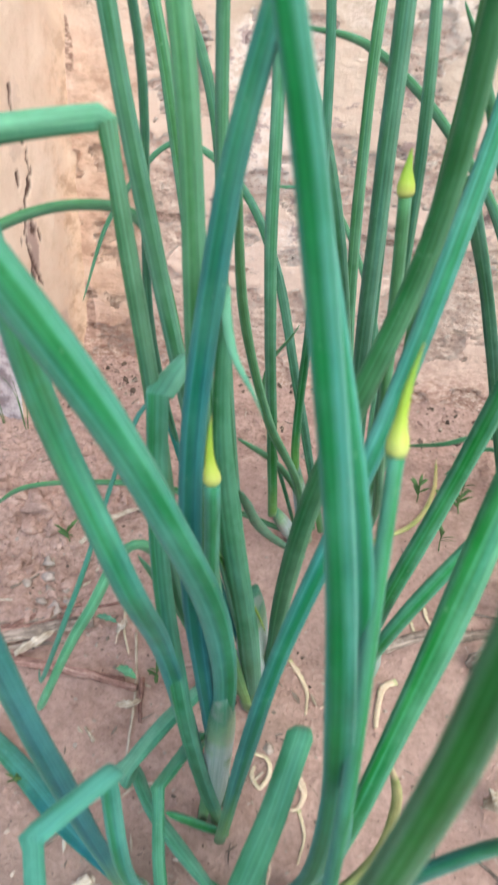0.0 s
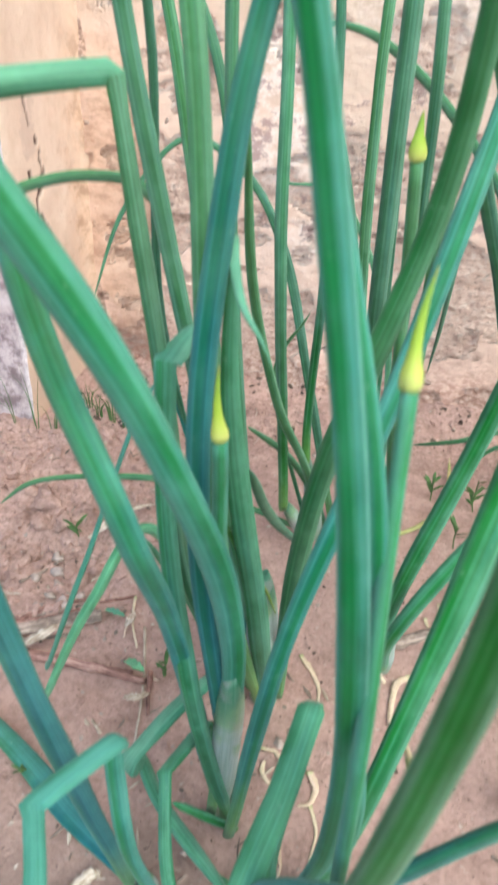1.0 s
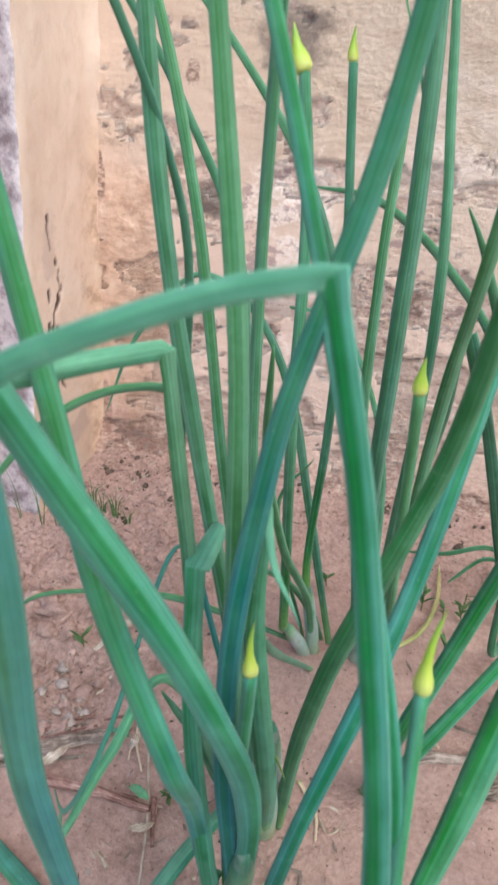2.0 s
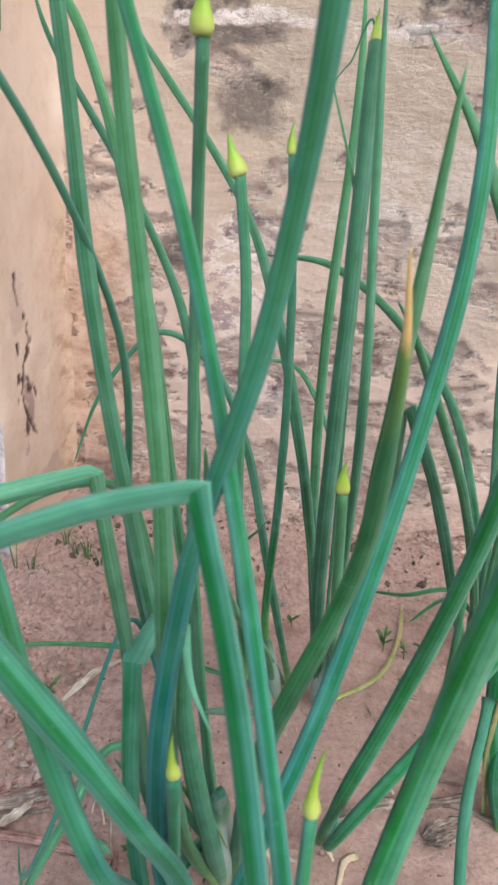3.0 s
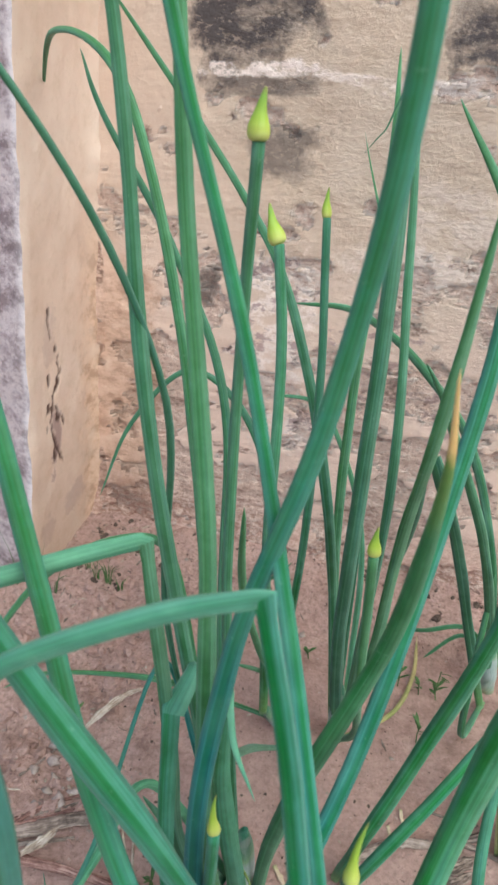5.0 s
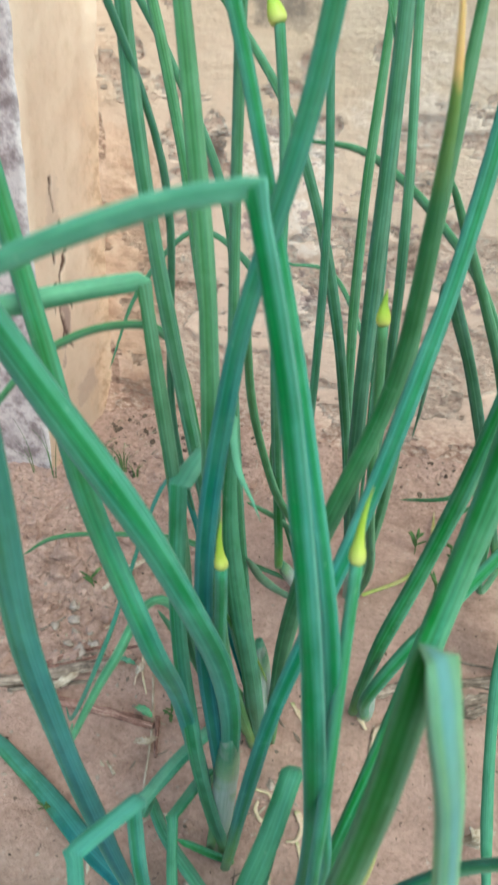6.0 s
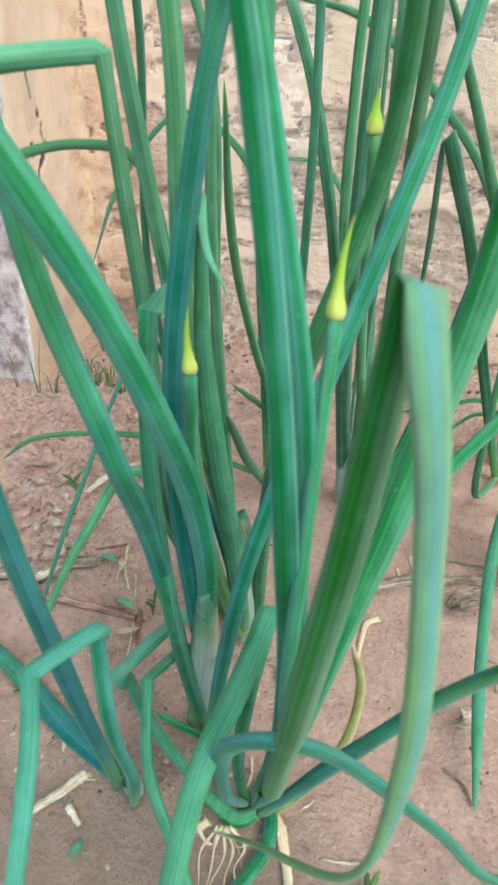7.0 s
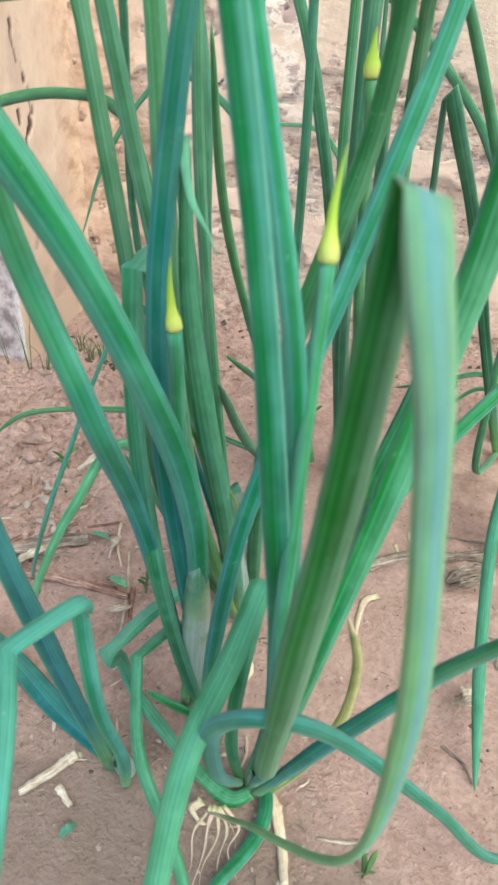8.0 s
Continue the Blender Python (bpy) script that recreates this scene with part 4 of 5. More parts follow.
leaf(onion_c, (9.4, 11.6, 11.8, 11.8, 11.8), LEAF_BLUE, [(-0.055, 0.184, 0.004), (-0.069, 0.174, 0.133), (-0.073, 0.161, 0.261), (-0.063, 0.151, 0.375), (-0.061, 0.137, 0.487)], grow=0.1)
leaf(onion_c, 14.0, LEAF_BLUE, [(-0.049, 0.187, 0.004), (-0.096, 0.205, 0.005), (-0.140, 0.227, 0.006), (-0.184, 0.247, 0.006)], grow=0.05)
leaf(onion_c, [(7.3,), (7.9,), (6.3,)], LEAF_TEAL, [(-0.043, 0.178, 0.004), (-0.033, 0.165, 0.062), (-0.035, 0.157, 0.120), (-0.038, 0.162, 0.178)], [(-0.036, 0.163, 0.178), (-0.034, 0.156, 0.189), (-0.050, 0.134, 0.185)], [(-0.049, 0.134, 0.186), (-0.035, 0.106, 0.176), (-0.026, 0.048, 0.108), (-0.030, -0.014, 0.020)], label="leaf folded twice")
leaf(onion_d, [(10.5, 11.5, 11.0, 7.5, 3.6,), (3.6, 4.2, 4.2, 3.0, 1.6,)], LEAF_GREEN, [(-0.015, 0.312, 0.005), (-0.012, 0.267, 0.135), (-0.020, 0.247, 0.256), (-0.018, 0.240, 0.332)], [(-0.018, 0.240, 0.332), (-0.016, 0.234, 0.326), (-0.011, 0.226, 0.316), (-0.003, 0.218, 0.309), (0.001, 0.216, 0.302)], after=LEAF_PALE, crease=0.3)
leaf(onion_d, (9.0, 9.4, 8.0, 5.6, 5.0), LEAF_LIME_FOOT, [(-0.018, 0.309, 0.004), (-0.027, 0.249, 0.197), (-0.040, 0.273, 0.373), (-0.067, 0.311, 0.527), (-0.085, 0.341, 0.693)], grow=0.1)
leaf(onion_d, 8.0, LEAF_BACK, [(-0.018, 0.327, 0.007), (-0.085, 0.427, 0.207), (-0.126, 0.469, 0.405), (-0.180, 0.504, 0.549), (-0.268, 0.573, 0.582), (-0.342, 0.673, 0.538)])
leaf(onion_d, 4.2, LEAF_BACK, [(-0.018, 0.321, 0.008), (-0.085, 0.344, 0.241), (-0.087, 0.338, 0.418), (-0.155, 0.305, 0.568), (-0.269, 0.239, 0.677)], grow=0.1)
leaf(onion_d, (8.1, 8.1, 8.0, 5.1, 5.1), LEAF_BACK, [(-0.010, 0.316, 0.004), (-0.042, 0.292, 0.211), (-0.089, 0.325, 0.401), (-0.118, 0.361, 0.573), (-0.167, 0.395, 0.746)], grow=0.1)
leaf(onion_d, [(10.0, 10.0, 9.5, 8.0, 6.5), (9.6,)], LEAF_BACK, [(-0.020, 0.315, 0.004), (-0.053, 0.284, 0.126), (-0.057, 0.273, 0.250), (-0.068, 0.272, 0.371)], [(-0.068, 0.272, 0.372), (-0.090, 0.257, 0.370), (-0.112, 0.240, 0.367), (-0.134, 0.224, 0.364)], after=LEAF_PALE, grow=0.08, ribbon=True, label="leaf folded to one side")
leaf(onion_d, 6.9, LEAF_BACK, [(-0.018, 0.319, 0.009), (-0.061, 0.388, 0.191), (-0.087, 0.458, 0.352), (-0.145, 0.501, 0.451), (-0.206, 0.525, 0.530), (-0.247, 0.573, 0.572)])
leaf(onion_d, (8.0, 9.5, 10.3, 8.4, 5.6, 3.4), LEAF_BURNT, [(-0.006, 0.317, 0.004), (0.000, 0.293, 0.122), (0.014, 0.273, 0.231), (0.042, 0.276, 0.340), (0.046, 0.250, 0.434), (0.042, 0.247, 0.480)], label="leaf with a burnt orange tip")
leaf(onion_d, 6.3, LEAF_BACK, [(-0.016, 0.317, 0.010), (-0.057, 0.328, 0.204), (-0.076, 0.334, 0.300), (-0.088, 0.332, 0.324), (-0.106, 0.318, 0.330), (-0.122, 0.298, 0.329), (-0.132, 0.274, 0.323), (-0.139, 0.251, 0.310)], grow=0.03)
leaf(onion_d, [(10.6,), (13.3,)], LEAF_PALE, [(-0.032, 0.333, 0.022), (-0.040, 0.295, 0.046), (-0.053, 0.255, 0.061), (-0.066, 0.220, 0.063)], [(-0.068, 0.215, 0.060), (-0.066, 0.228, 0.045), (-0.047, 0.212, 0.037), (-0.001, 0.189, 0.011)])
leaf(onion_d, 8.8, LEAF_PALE, [(-0.026, 0.322, 0.030), (-0.083, 0.307, 0.142), (-0.101, 0.260, 0.128), (-0.127, 0.242, 0.066), (-0.155, 0.281, 0.015)])
leaf(onion_d, 4.0, LEAF_BLUE, [(-0.016, 0.317, 0.010), (-0.056, 0.329, 0.141), (-0.088, 0.338, 0.221), (-0.092, 0.245, 0.170), (-0.122, 0.242, 0.092), (-0.170, 0.296, 0.008)])
leaf(onion_d, 7.7, LEAF_BACK, [(-0.021, 0.315, 0.004), (-0.046, 0.307, 0.049), (-0.064, 0.304, 0.097), (-0.084, 0.296, 0.145)])
leaf(onion_e, 8.5, LEAF_BACK, [(0.027, 0.498, 0.006), (0.008, 0.501, 0.163), (-0.011, 0.475, 0.296), (-0.050, 0.548, 0.372), (-0.103, 0.640, 0.431), (-0.191, 0.699, 0.521), (-0.286, 0.740, 0.615)], grow=0.05)
leaf(onion_e, 7.9, LEAF_BACK, [(0.032, 0.492, 0.004), (0.006, 0.509, 0.186), (-0.002, 0.511, 0.351), (-0.002, 0.550, 0.503), (-0.012, 0.617, 0.587)])
leaf(onion_e, 5.9, LEAF_BACK, [(0.036, 0.487, 0.004), (0.036, 0.425, 0.194), (0.034, 0.383, 0.363), (0.021, 0.449, 0.475), (0.006, 0.551, 0.583)])
leaf(onion_e, 8.4, LEAF_BACK, [(0.034, 0.490, 0.004), (0.047, 0.445, 0.159), (0.047, 0.399, 0.306), (0.049, 0.338, 0.424), (0.051, 0.315, 0.524)])
leaf(onion_e, 6.6, LEAF_BACK, [(0.037, 0.505, 0.013), (0.023, 0.628, 0.145), (-0.038, 0.702, 0.245), (-0.094, 0.705, 0.258), (-0.094, 0.729, 0.252)])
leaf(onion_e, 3.1, LEAF_BACK, [(0.032, 0.489, 0.004), (0.021, 0.469, 0.155), (0.013, 0.459, 0.301), (0.015, 0.472, 0.432), (-0.020, 0.515, 0.532)])
leaf(onion_e, 5.0, LEAF_YELLOW, [(0.042, 0.490, 0.006), (0.085, 0.533, 0.004), (0.104, 0.589, 0.004), (0.107, 0.652, 0.004)], label="yellowing leaf lying on the soil")
leaf(onion_f, 7.7, LEAF_BACK, [(0.004, 0.483, 0.019), (-0.027, 0.493, 0.145), (-0.065, 0.545, 0.240), (-0.118, 0.608, 0.286), (-0.177, 0.623, 0.303), (-0.228, 0.600, 0.243), (-0.250, 0.568, 0.170)])
leaf(onion_f, 7.8, LEAF_BACK, [(-0.016, 0.487, 0.005), (-0.074, 0.467, 0.039), (-0.133, 0.451, 0.064), (-0.194, 0.440, 0.064), (-0.251, 0.430, 0.053), (-0.292, 0.429, 0.020)], label="leaf lying over the soil")
leaf(onion_f, 6.9, LEAF_BACK, [(-0.004, 0.494, 0.011), (-0.016, 0.472, 0.065), (-0.034, 0.444, 0.115), (-0.056, 0.408, 0.158)])
leaf(onion_f, 8.5, LEAF_BACK, [(-0.008, 0.463, 0.003), (-0.029, 0.382, 0.102), (-0.027, 0.301, 0.202)])
leaf(onion_f, 6.7, LEAF_BACK, [(-0.012, 0.489, 0.004), (-0.017, 0.451, 0.094), (-0.034, 0.405, 0.178), (-0.044, 0.368, 0.271), (-0.038, 0.329, 0.360)])
leaf(onion_f, 4.0, LEAF_BACK, [(-0.020, 0.490, 0.009), (-0.054, 0.482, 0.153), (-0.027, 0.464, 0.223)])
leaf(onion_g, 9.6, LEAF_BACK, [(0.188, 0.609, 0.006), (0.162, 0.650, 0.130), (0.117, 0.681, 0.244), (0.052, 0.677, 0.324), (-0.014, 0.644, 0.379), (-0.070, 0.598, 0.394)])
leaf(onion_g, (10.7, 10.7, 10.7, 10.7, 7.0), LEAF_BACK, [(0.185, 0.605, 0.004), (0.175, 0.599, 0.172), (0.155, 0.595, 0.334), (0.096, 0.594, 0.469), (0.036, 0.595, 0.556)])
leaf(onion_g, [(10.0,), (6.4,)], LEAF_BACK, [(0.175, 0.573, 0.000), (0.138, 0.559, 0.113), (0.103, 0.535, 0.223), (0.066, 0.495, 0.320)], [(0.062, 0.496, 0.322), (0.066, 0.536, 0.244), (0.067, 0.585, 0.172), (0.066, 0.640, 0.104)])
leaf(onion_g, 8.6, LEAF_BACK, [(0.183, 0.604, 0.004), (0.154, 0.557, 0.129), (0.116, 0.511, 0.252), (0.066, 0.470, 0.366)], grow=0.06)
leaf(onion_g, 7.7, LEAF_BACK, [(0.185, 0.605, 0.004), (0.177, 0.650, 0.132), (0.160, 0.695, 0.259), (0.147, 0.740, 0.386)], grow=0.05)
leaf(onion_g, 7.0, LEAF_BACK, [(0.178, 0.579, 0.002), (0.150, 0.515, 0.019), (0.145, 0.523, 0.091), (0.148, 0.566, 0.179)])
leaf(onion_g, 5.3, LEAF_BACK, [(0.189, 0.611, 0.023), (0.151, 0.620, 0.060), (0.105, 0.620, 0.043), (0.066, 0.648, 0.014)])
leaf(onion_g, 4.9, LEAF_BACK, [(0.190, 0.625, 0.028), (0.150, 0.633, 0.037), (0.114, 0.616, 0.008)])
leaf(onion_h, 10.5, LEAF_GREEN, [(0.051, 0.360, 0.004), (0.059, 0.324, 0.122), (0.082, 0.327, 0.231), (0.093, 0.309, 0.335), (0.097, 0.294, 0.440)], grow=0.1)
leaf(onion_h, 9.7, LEAF_GREEN, [(0.060, 0.359, 0.004), (0.059, 0.315, 0.090), (0.095, 0.336, 0.159), (0.155, 0.410, 0.201)], grow=0.08)
leaf(onion_i, [(10.6,), (8.0,)], LEAF_GREEN, [(0.189, 0.417, 0.003), (0.170, 0.415, 0.072), (0.152, 0.412, 0.141)], [(0.152, 0.412, 0.141), (0.142, 0.350, 0.090), (0.144, 0.288, 0.043), (0.149, 0.229, 0.005)])
leaf(onion_i, 14.9, LEAF_GREEN, [(0.196, 0.418, 0.004), (0.176, 0.449, 0.077), (0.168, 0.478, 0.152), (0.161, 0.507, 0.227)], grow=0.08)
leaf(onion_i, 10.1, LEAF_GREEN, [(0.191, 0.409, 0.002), (0.174, 0.410, 0.065), (0.172, 0.430, 0.129)], grow=0.03)
leaf(onion_i, 17.0, LEAF_GREEN, [(0.182, 0.430, 0.024), (0.163, 0.430, 0.125), (0.154, 0.440, 0.211)], grow=0.1)
leaf(onion_i, 4.8, LEAF_YELLOW, [(0.179, 0.418, 0.003), (0.163, 0.412, 0.091), (0.157, 0.407, 0.182)])
leaf(onion_e, 3.3, LEAF_BACK, [(0.032, 0.491, 0.010), (0.017, 0.526, 0.319), (0.004, 0.556, 0.543), (-0.011, 0.553, 0.532), (-0.022, 0.551, 0.518)], label="withered drooping leaf")

stem = stalk(onion_a, 0.0061, LEAF_TEAL, [(-0.019, 0.233, 0.004), (-0.016, 0.230, 0.095), (-0.018, 0.224, 0.185), (-0.015, 0.216, 0.273)])
bud(stem, (-0.015, 0.216, 0.273), 0.0060, 0.0275, (0.02, -0.05, 1.50))
stem = stalk(onion_b, 0.0048, LEAF_TEAL, [(0.026, 0.198, 0.004), (0.042, 0.160, 0.110), (0.043, 0.146, 0.215), (0.040, 0.191, 0.313)])
bud(stem, (0.040, 0.191, 0.313), 0.0059, 0.0295, (0.08, 0.21, 1.45))
stem = stalk(onion_d, 0.0062, LEAF_BACK, [(-0.015, 0.315, 0.004), (-0.025, 0.314, 0.104), (-0.036, 0.321, 0.204), (-0.046, 0.334, 0.303), (-0.052, 0.355, 0.419), (-0.047, 0.346, 0.530)])
bud(stem, (-0.047, 0.346, 0.530), 0.0098, 0.0200, (0.14, -0.04, 1.50))
stem = stalk(onion_e, 0.0061, LEAF_BACK, [(0.036, 0.486, 0.004), (0.045, 0.411, 0.113), (0.038, 0.353, 0.224), (0.031, 0.337, 0.341)])
bud(stem, (0.031, 0.337, 0.341), 0.0075, 0.0185, (-0.03, -0.07, 1.49))
stem = stalk(onion_f, 0.0072, LEAF_STALK, [(-0.036, 0.455, 0.054), (-0.036, 0.432, 0.144), (-0.037, 0.400, 0.282), (-0.045, 0.433, 0.397), (-0.057, 0.454, 0.469)])
bud(stem, (-0.057, 0.454, 0.469), 0.0112, 0.0245, (-0.53, 0.14, 1.47))
stem = stalk(onion_f, 0.0064, LEAF_STALK, [(-0.022, 0.468, 0.094), (-0.024, 0.470, 0.134), (-0.020, 0.466, 0.257), (-0.026, 0.492, 0.370), (-0.039, 0.522, 0.477)])
bud(stem, (-0.039, 0.522, 0.477), 0.0072, 0.0200, (-0.06, 0.14, 1.48))
stem = stalk(onion_e, 0.0109, LEAF_BACK, [(0.032, 0.490, 0.004), (0.020, 0.463, 0.148), (0.017, 0.441, 0.289), (0.014, 0.458, 0.420), (0.006, 0.531, 0.542)])
bud(stem, (0.006, 0.531, 0.542), 0.0067, 0.0187, (-0.03, 0.25, 1.43))

sheath(onion_a, (-0.023, 0.237, -0.006), (-0.012, 0.221, 0.150), 0.0046, 0.0084)
sheath(onion_b, (0.026, 0.205, -0.006), (0.034, 0.190, 0.050), 0.0075, 0.0070)
sheath(onion_d, (-0.016, 0.318, -0.006), (-0.018, 0.300, 0.130), 0.0100, 0.0095)
sheath(onion_c, (-0.046, 0.188, -0.006), (-0.048, 0.184, 0.022), 0.0055, 0.0050)
sheath(onion_f, (-0.015, 0.488, -0.006), (-0.036, 0.455, 0.060), 0.0070, 0.0056)
sheath(onion_f, (-0.009, 0.490, -0.006), (-0.022, 0.468, 0.100), 0.0068, 0.0052)
sheath(onion_e, (0.032, 0.491, -0.006), (0.028, 0.480, 0.080), 0.0090, 0.0080)
sheath(onion_g, (0.184, 0.605, -0.006), (0.170, 0.590, 0.070), 0.0090, 0.0080)
sheath(onion_h, (0.060, 0.366, -0.006), (0.058, 0.345, 0.060), 0.0070, 0.0060)
sheath(onion_i, (0.206, 0.425, -0.006), (0.200, 0.425, 0.050), 0.0080, 0.0070)


# ---- litter on the soil ----
def on_soil(x, y, up=0.0):
    return np.array([x, y, height(x, y) + up])


def twig(points, r, mat, label, category="twig", name="twig", up=None, flat=1.0):
    """A dry stem along points on the soil, knotty, thinner to one end."""
    COUNT[0] += 1
    rng = np.random.RandomState(COUNT[0] + 500)
    ends = [on_soil(x, y, (r * 0.7 if up is None else up)) for x, y in points]
    n = 10 * len(ends)
    line = spline(ends, n)
    line += np.cumsum(rng.randn(n, 3), axis=0) * 0.06 * r * np.array([1, 1, 0.2])
    s = np.linspace(0, 1, n)
    w = r * (1.1 - 0.35 * s) * (1 + 0.05 * rng.randn(n).cumsum() / (1 + np.arange(n)) ** 0.5)
    for k in rng.rand(2):
        w *= 1 + 0.3 * np.exp(-((s - k) / 0.02) ** 2)
    v, f, uv = tube(line, np.abs(w), np.abs(w) * flat, 9, 0.2, 0.8, COUNT[0])
    return tagged(mesh_object(name, v, f, mat, None, uv), label, category)


def blade(points, width, mat, label, category="dry leaf", name="dry_leaf", curl=0.35, group=""):
    """A thin withered strip with rolled edges along points in space."""
    COUNT[0] += 1
    rng = np.random.RandomState(COUNT[0] + 900)
    n = 9 * len(points)
    line = spline(points, n)
    tan = np.gradient(line, axis=0)
    tan /= np.linalg.norm(tan, axis=1, keepdims=True)
    side = np.cross(tan, [0.05, 0.1, 1.0])
    side /= np.linalg.norm(side, axis=1, keepdims=True) + 1e-9
    up = np.cross(side, tan)
    s = np.linspace(0, 1, n)
    w = 0.5 * width * np.sin(np.clip(0.12 + s * 0.95, 0, 1) * math.pi) ** 0.6 * (1 + 0.15 * np.sin(s * 25 + rng.rand() * 6))
    verts, uvs = [], []
    cross = np.array([-1, -0.55, 0, 0.55, 1.0])
    for i in range(n):
        for layer in (0, 1):
            for k, q in enumerate(cross if layer == 0 else cross[::-1]):
                lift = curl * w[i] * (q * q) * (1 + 0.4 * math.sin(9 * s[i] + k)) - layer * 0.0005
                verts.append(tuple(line[i] + side[i] * w[i] * q + up[i] * lift))
                uvs.append((k / 9 + layer * 0.5, s[i]))
    m = 10
    faces = [(i * m + j, i * m + (j + 1) % m, (i + 1) * m + (j + 1) % m, (i + 1) * m + j) for i in range(n - 1) for j in range(m)]
    faces += [tuple(range(m - 1, -1, -1)), tuple((n - 1) * m + j for j in range(m))]
    return tagged(mesh_object(name, verts, faces, mat, None, uvs), label, category, group)


def lump_mesh(r, seed, squash=0.7):
    """A small broken lump."""
    bm = bmesh.new()
    bmesh.ops.create_icosphere(bm, subdivisions=1 if r < 0.0025 else 2, radius=r)
    for v in bm.verts:
        k = 1 + 1.1 * noise.noise(Vector(v.co) / r * 1.1 + Vector((seed, seed * 0.7, 0)))
        v.co = Vector((v.co.x * k, v.co.y * k * 0.85, v.co.z * k * squash))
    return bm


def scatter(name, count, place, size, mat, label, category, seed):
    """Loose grains that nobody would count, joined."""
    rng = np.random.RandomState(seed)
    verts, faces = [], []
    for i in range(count):
        x, y = place(rng)
        r = size(rng)
        bm = lump_mesh(r, i * 1.37, 0.75)
        turn = Matrix.Rotation(rng.rand() * 6.28, 4, "Z") @ Matrix.Rotation(rng.rand() * 0.8, 4, "X")
        base = len(verts)
        o = Vector(on_soil(x, y, -r * 0.1))
        verts += [tuple(turn @ v.co + o) for v in bm.verts]
        faces += [tuple(v.index + base for v in f.verts) for f in bm.faces]
        bm.free()
    return tagged(mesh_object(name, verts, faces, mat, smooth=False), label, category, kind="stuff")


def clod(x, y, r, seed, label="broken pinkish soil clod"):
    """A lump of dried silt with flat broken sides."""
    bm = lump_mesh(r, seed, 0.6)
    bmesh.ops.subdivide_edges(bm, edges=bm.edges[:], cuts=2, use_grid_fill=True)
    for v in bm.verts:
        q = Vector((seed, seed * 2.0, 0))
        v.co *= 1 + 0.16 * noise.fractal(v.co / r * 2.2 + q, 0.9, 2.0, 4)
        for k in range(4):
            d = Vector((math.cos(seed + 1.9 * k), math.sin(seed + 1.9 * k), 0.7 * math.sin(3 * k + seed))).normalized()
            over = v.co.dot(d) - 0.8 * r
            if over > 0:
                v.co -= d * over * 0.6
    for f in bm.faces:
        f.smooth = True
    me = bpy.data.meshes.new("clod")
    bm.to_mesh(me)
    bm.free()
    me.materials.append(SOIL)
    me.attributes.new("crumbly", "FLOAT", "POINT").data.foreach_set("value", np.full(len(me.vertices), 0.4, dtype=np.float32))
    ob = new("clod", me)
    ob.location = on_soil(x, y, r * 0.1)
    return tagged(ob, label, "clod", "clods beside the pier")


def pebble(x, y, r, seed, mat, label="small pale stone half sunk in soil"):
    bm = lump_mesh(r, seed, 0.7)
    for f in bm.faces:
        f.smooth = True
    me = bpy.data.meshes.new("pebble")
    bm.to_mesh(me)
    bm.free()
    me.materials.append(mat)
    ob = new("pebble", me)
    ob.location = on_soil(x, y, r * 0.25)
    return tagged(ob, label, "pebble", "pebbles on the soil")


def seedling(x, y, tall, seed, label="tiny dark green weed seedling in the soil"):
    """A thread of a stem with a few narrow leaves."""
    rng = np.random.RandomState(seed)
    e = new("seedling")
    e.location = on_soil(x, y)
    tagged(e, label, "weed", "weed seedlings")
    o = np.array(e.location)
    top = o + np.array([rng.randn() * 0.12 * tall, rng.randn() * 0.12 * tall, tall])
    line = spline([o - [0, 0, 0.002], (o + top) / 2 + rng.randn(3) * 0.05 * tall, top], 10)
    v, f, uv = tube(line, np.full(10, 0.0006), np.full(10, 0.0006), 6)
    mesh_object("stem", v, f, WEED, e, uv)
    for k in range(4 + seed % 3):
        a = rng.rand() * 6.28
        b0 = line[4 + k % 6]
        d = np.array([math.cos(a), math.sin(a), 0.5 + 0.5 * rng.rand()]) * tall * (0.35 + 0.3 * rng.rand())
        l2 = spline([b0, b0 + d * 0.6 + [0, 0, 0.05 * tall], b0 + d], 8)
        w = 0.0014 * np.sin(np.linspace(0.15, 1, 8) * math.pi) + 0.0002
        v, f, uv = tube(l2, w, w * 0.25, 6)
        mesh_object("leaflet", v, f, WEED, e, uv)
    return e


def grass_tuft(x, y, tall, count, seed, label="thin grass blades at the foot of the pier"):
    rng = np.random.RandomState(seed)
    e = new("grass_tuft")
    e.location = on_soil(x, y)
    tagged(e, label, "grass", "grass tufts by the pier")
    o = np.array(e.location)
    for k in range(count):
        a, t = rng.rand() * 6.28, tall * (0.5 + 0.6 * rng.rand())
        d = np.array([math.cos(a), math.sin(a) * 0.5, 0.0])
        l2 = spline([o + d * 0.003 - [0, 0, 0.003], o + d * t * 0.2 + [0, 0, 0.6 * t], o + d * t * (0.4 + 0.5 * rng.rand()) + [0, 0, t * (0.8 + 0.3 * rng.rand())]], 12)
        w = 0.0007 * (1 - np.linspace(0, 0.9, 12))
        v, f, uv = tube(l2, w, w * 0.4, 6)
        mesh_object("grass_blade", v, f, WEED, e, uv)
    return e


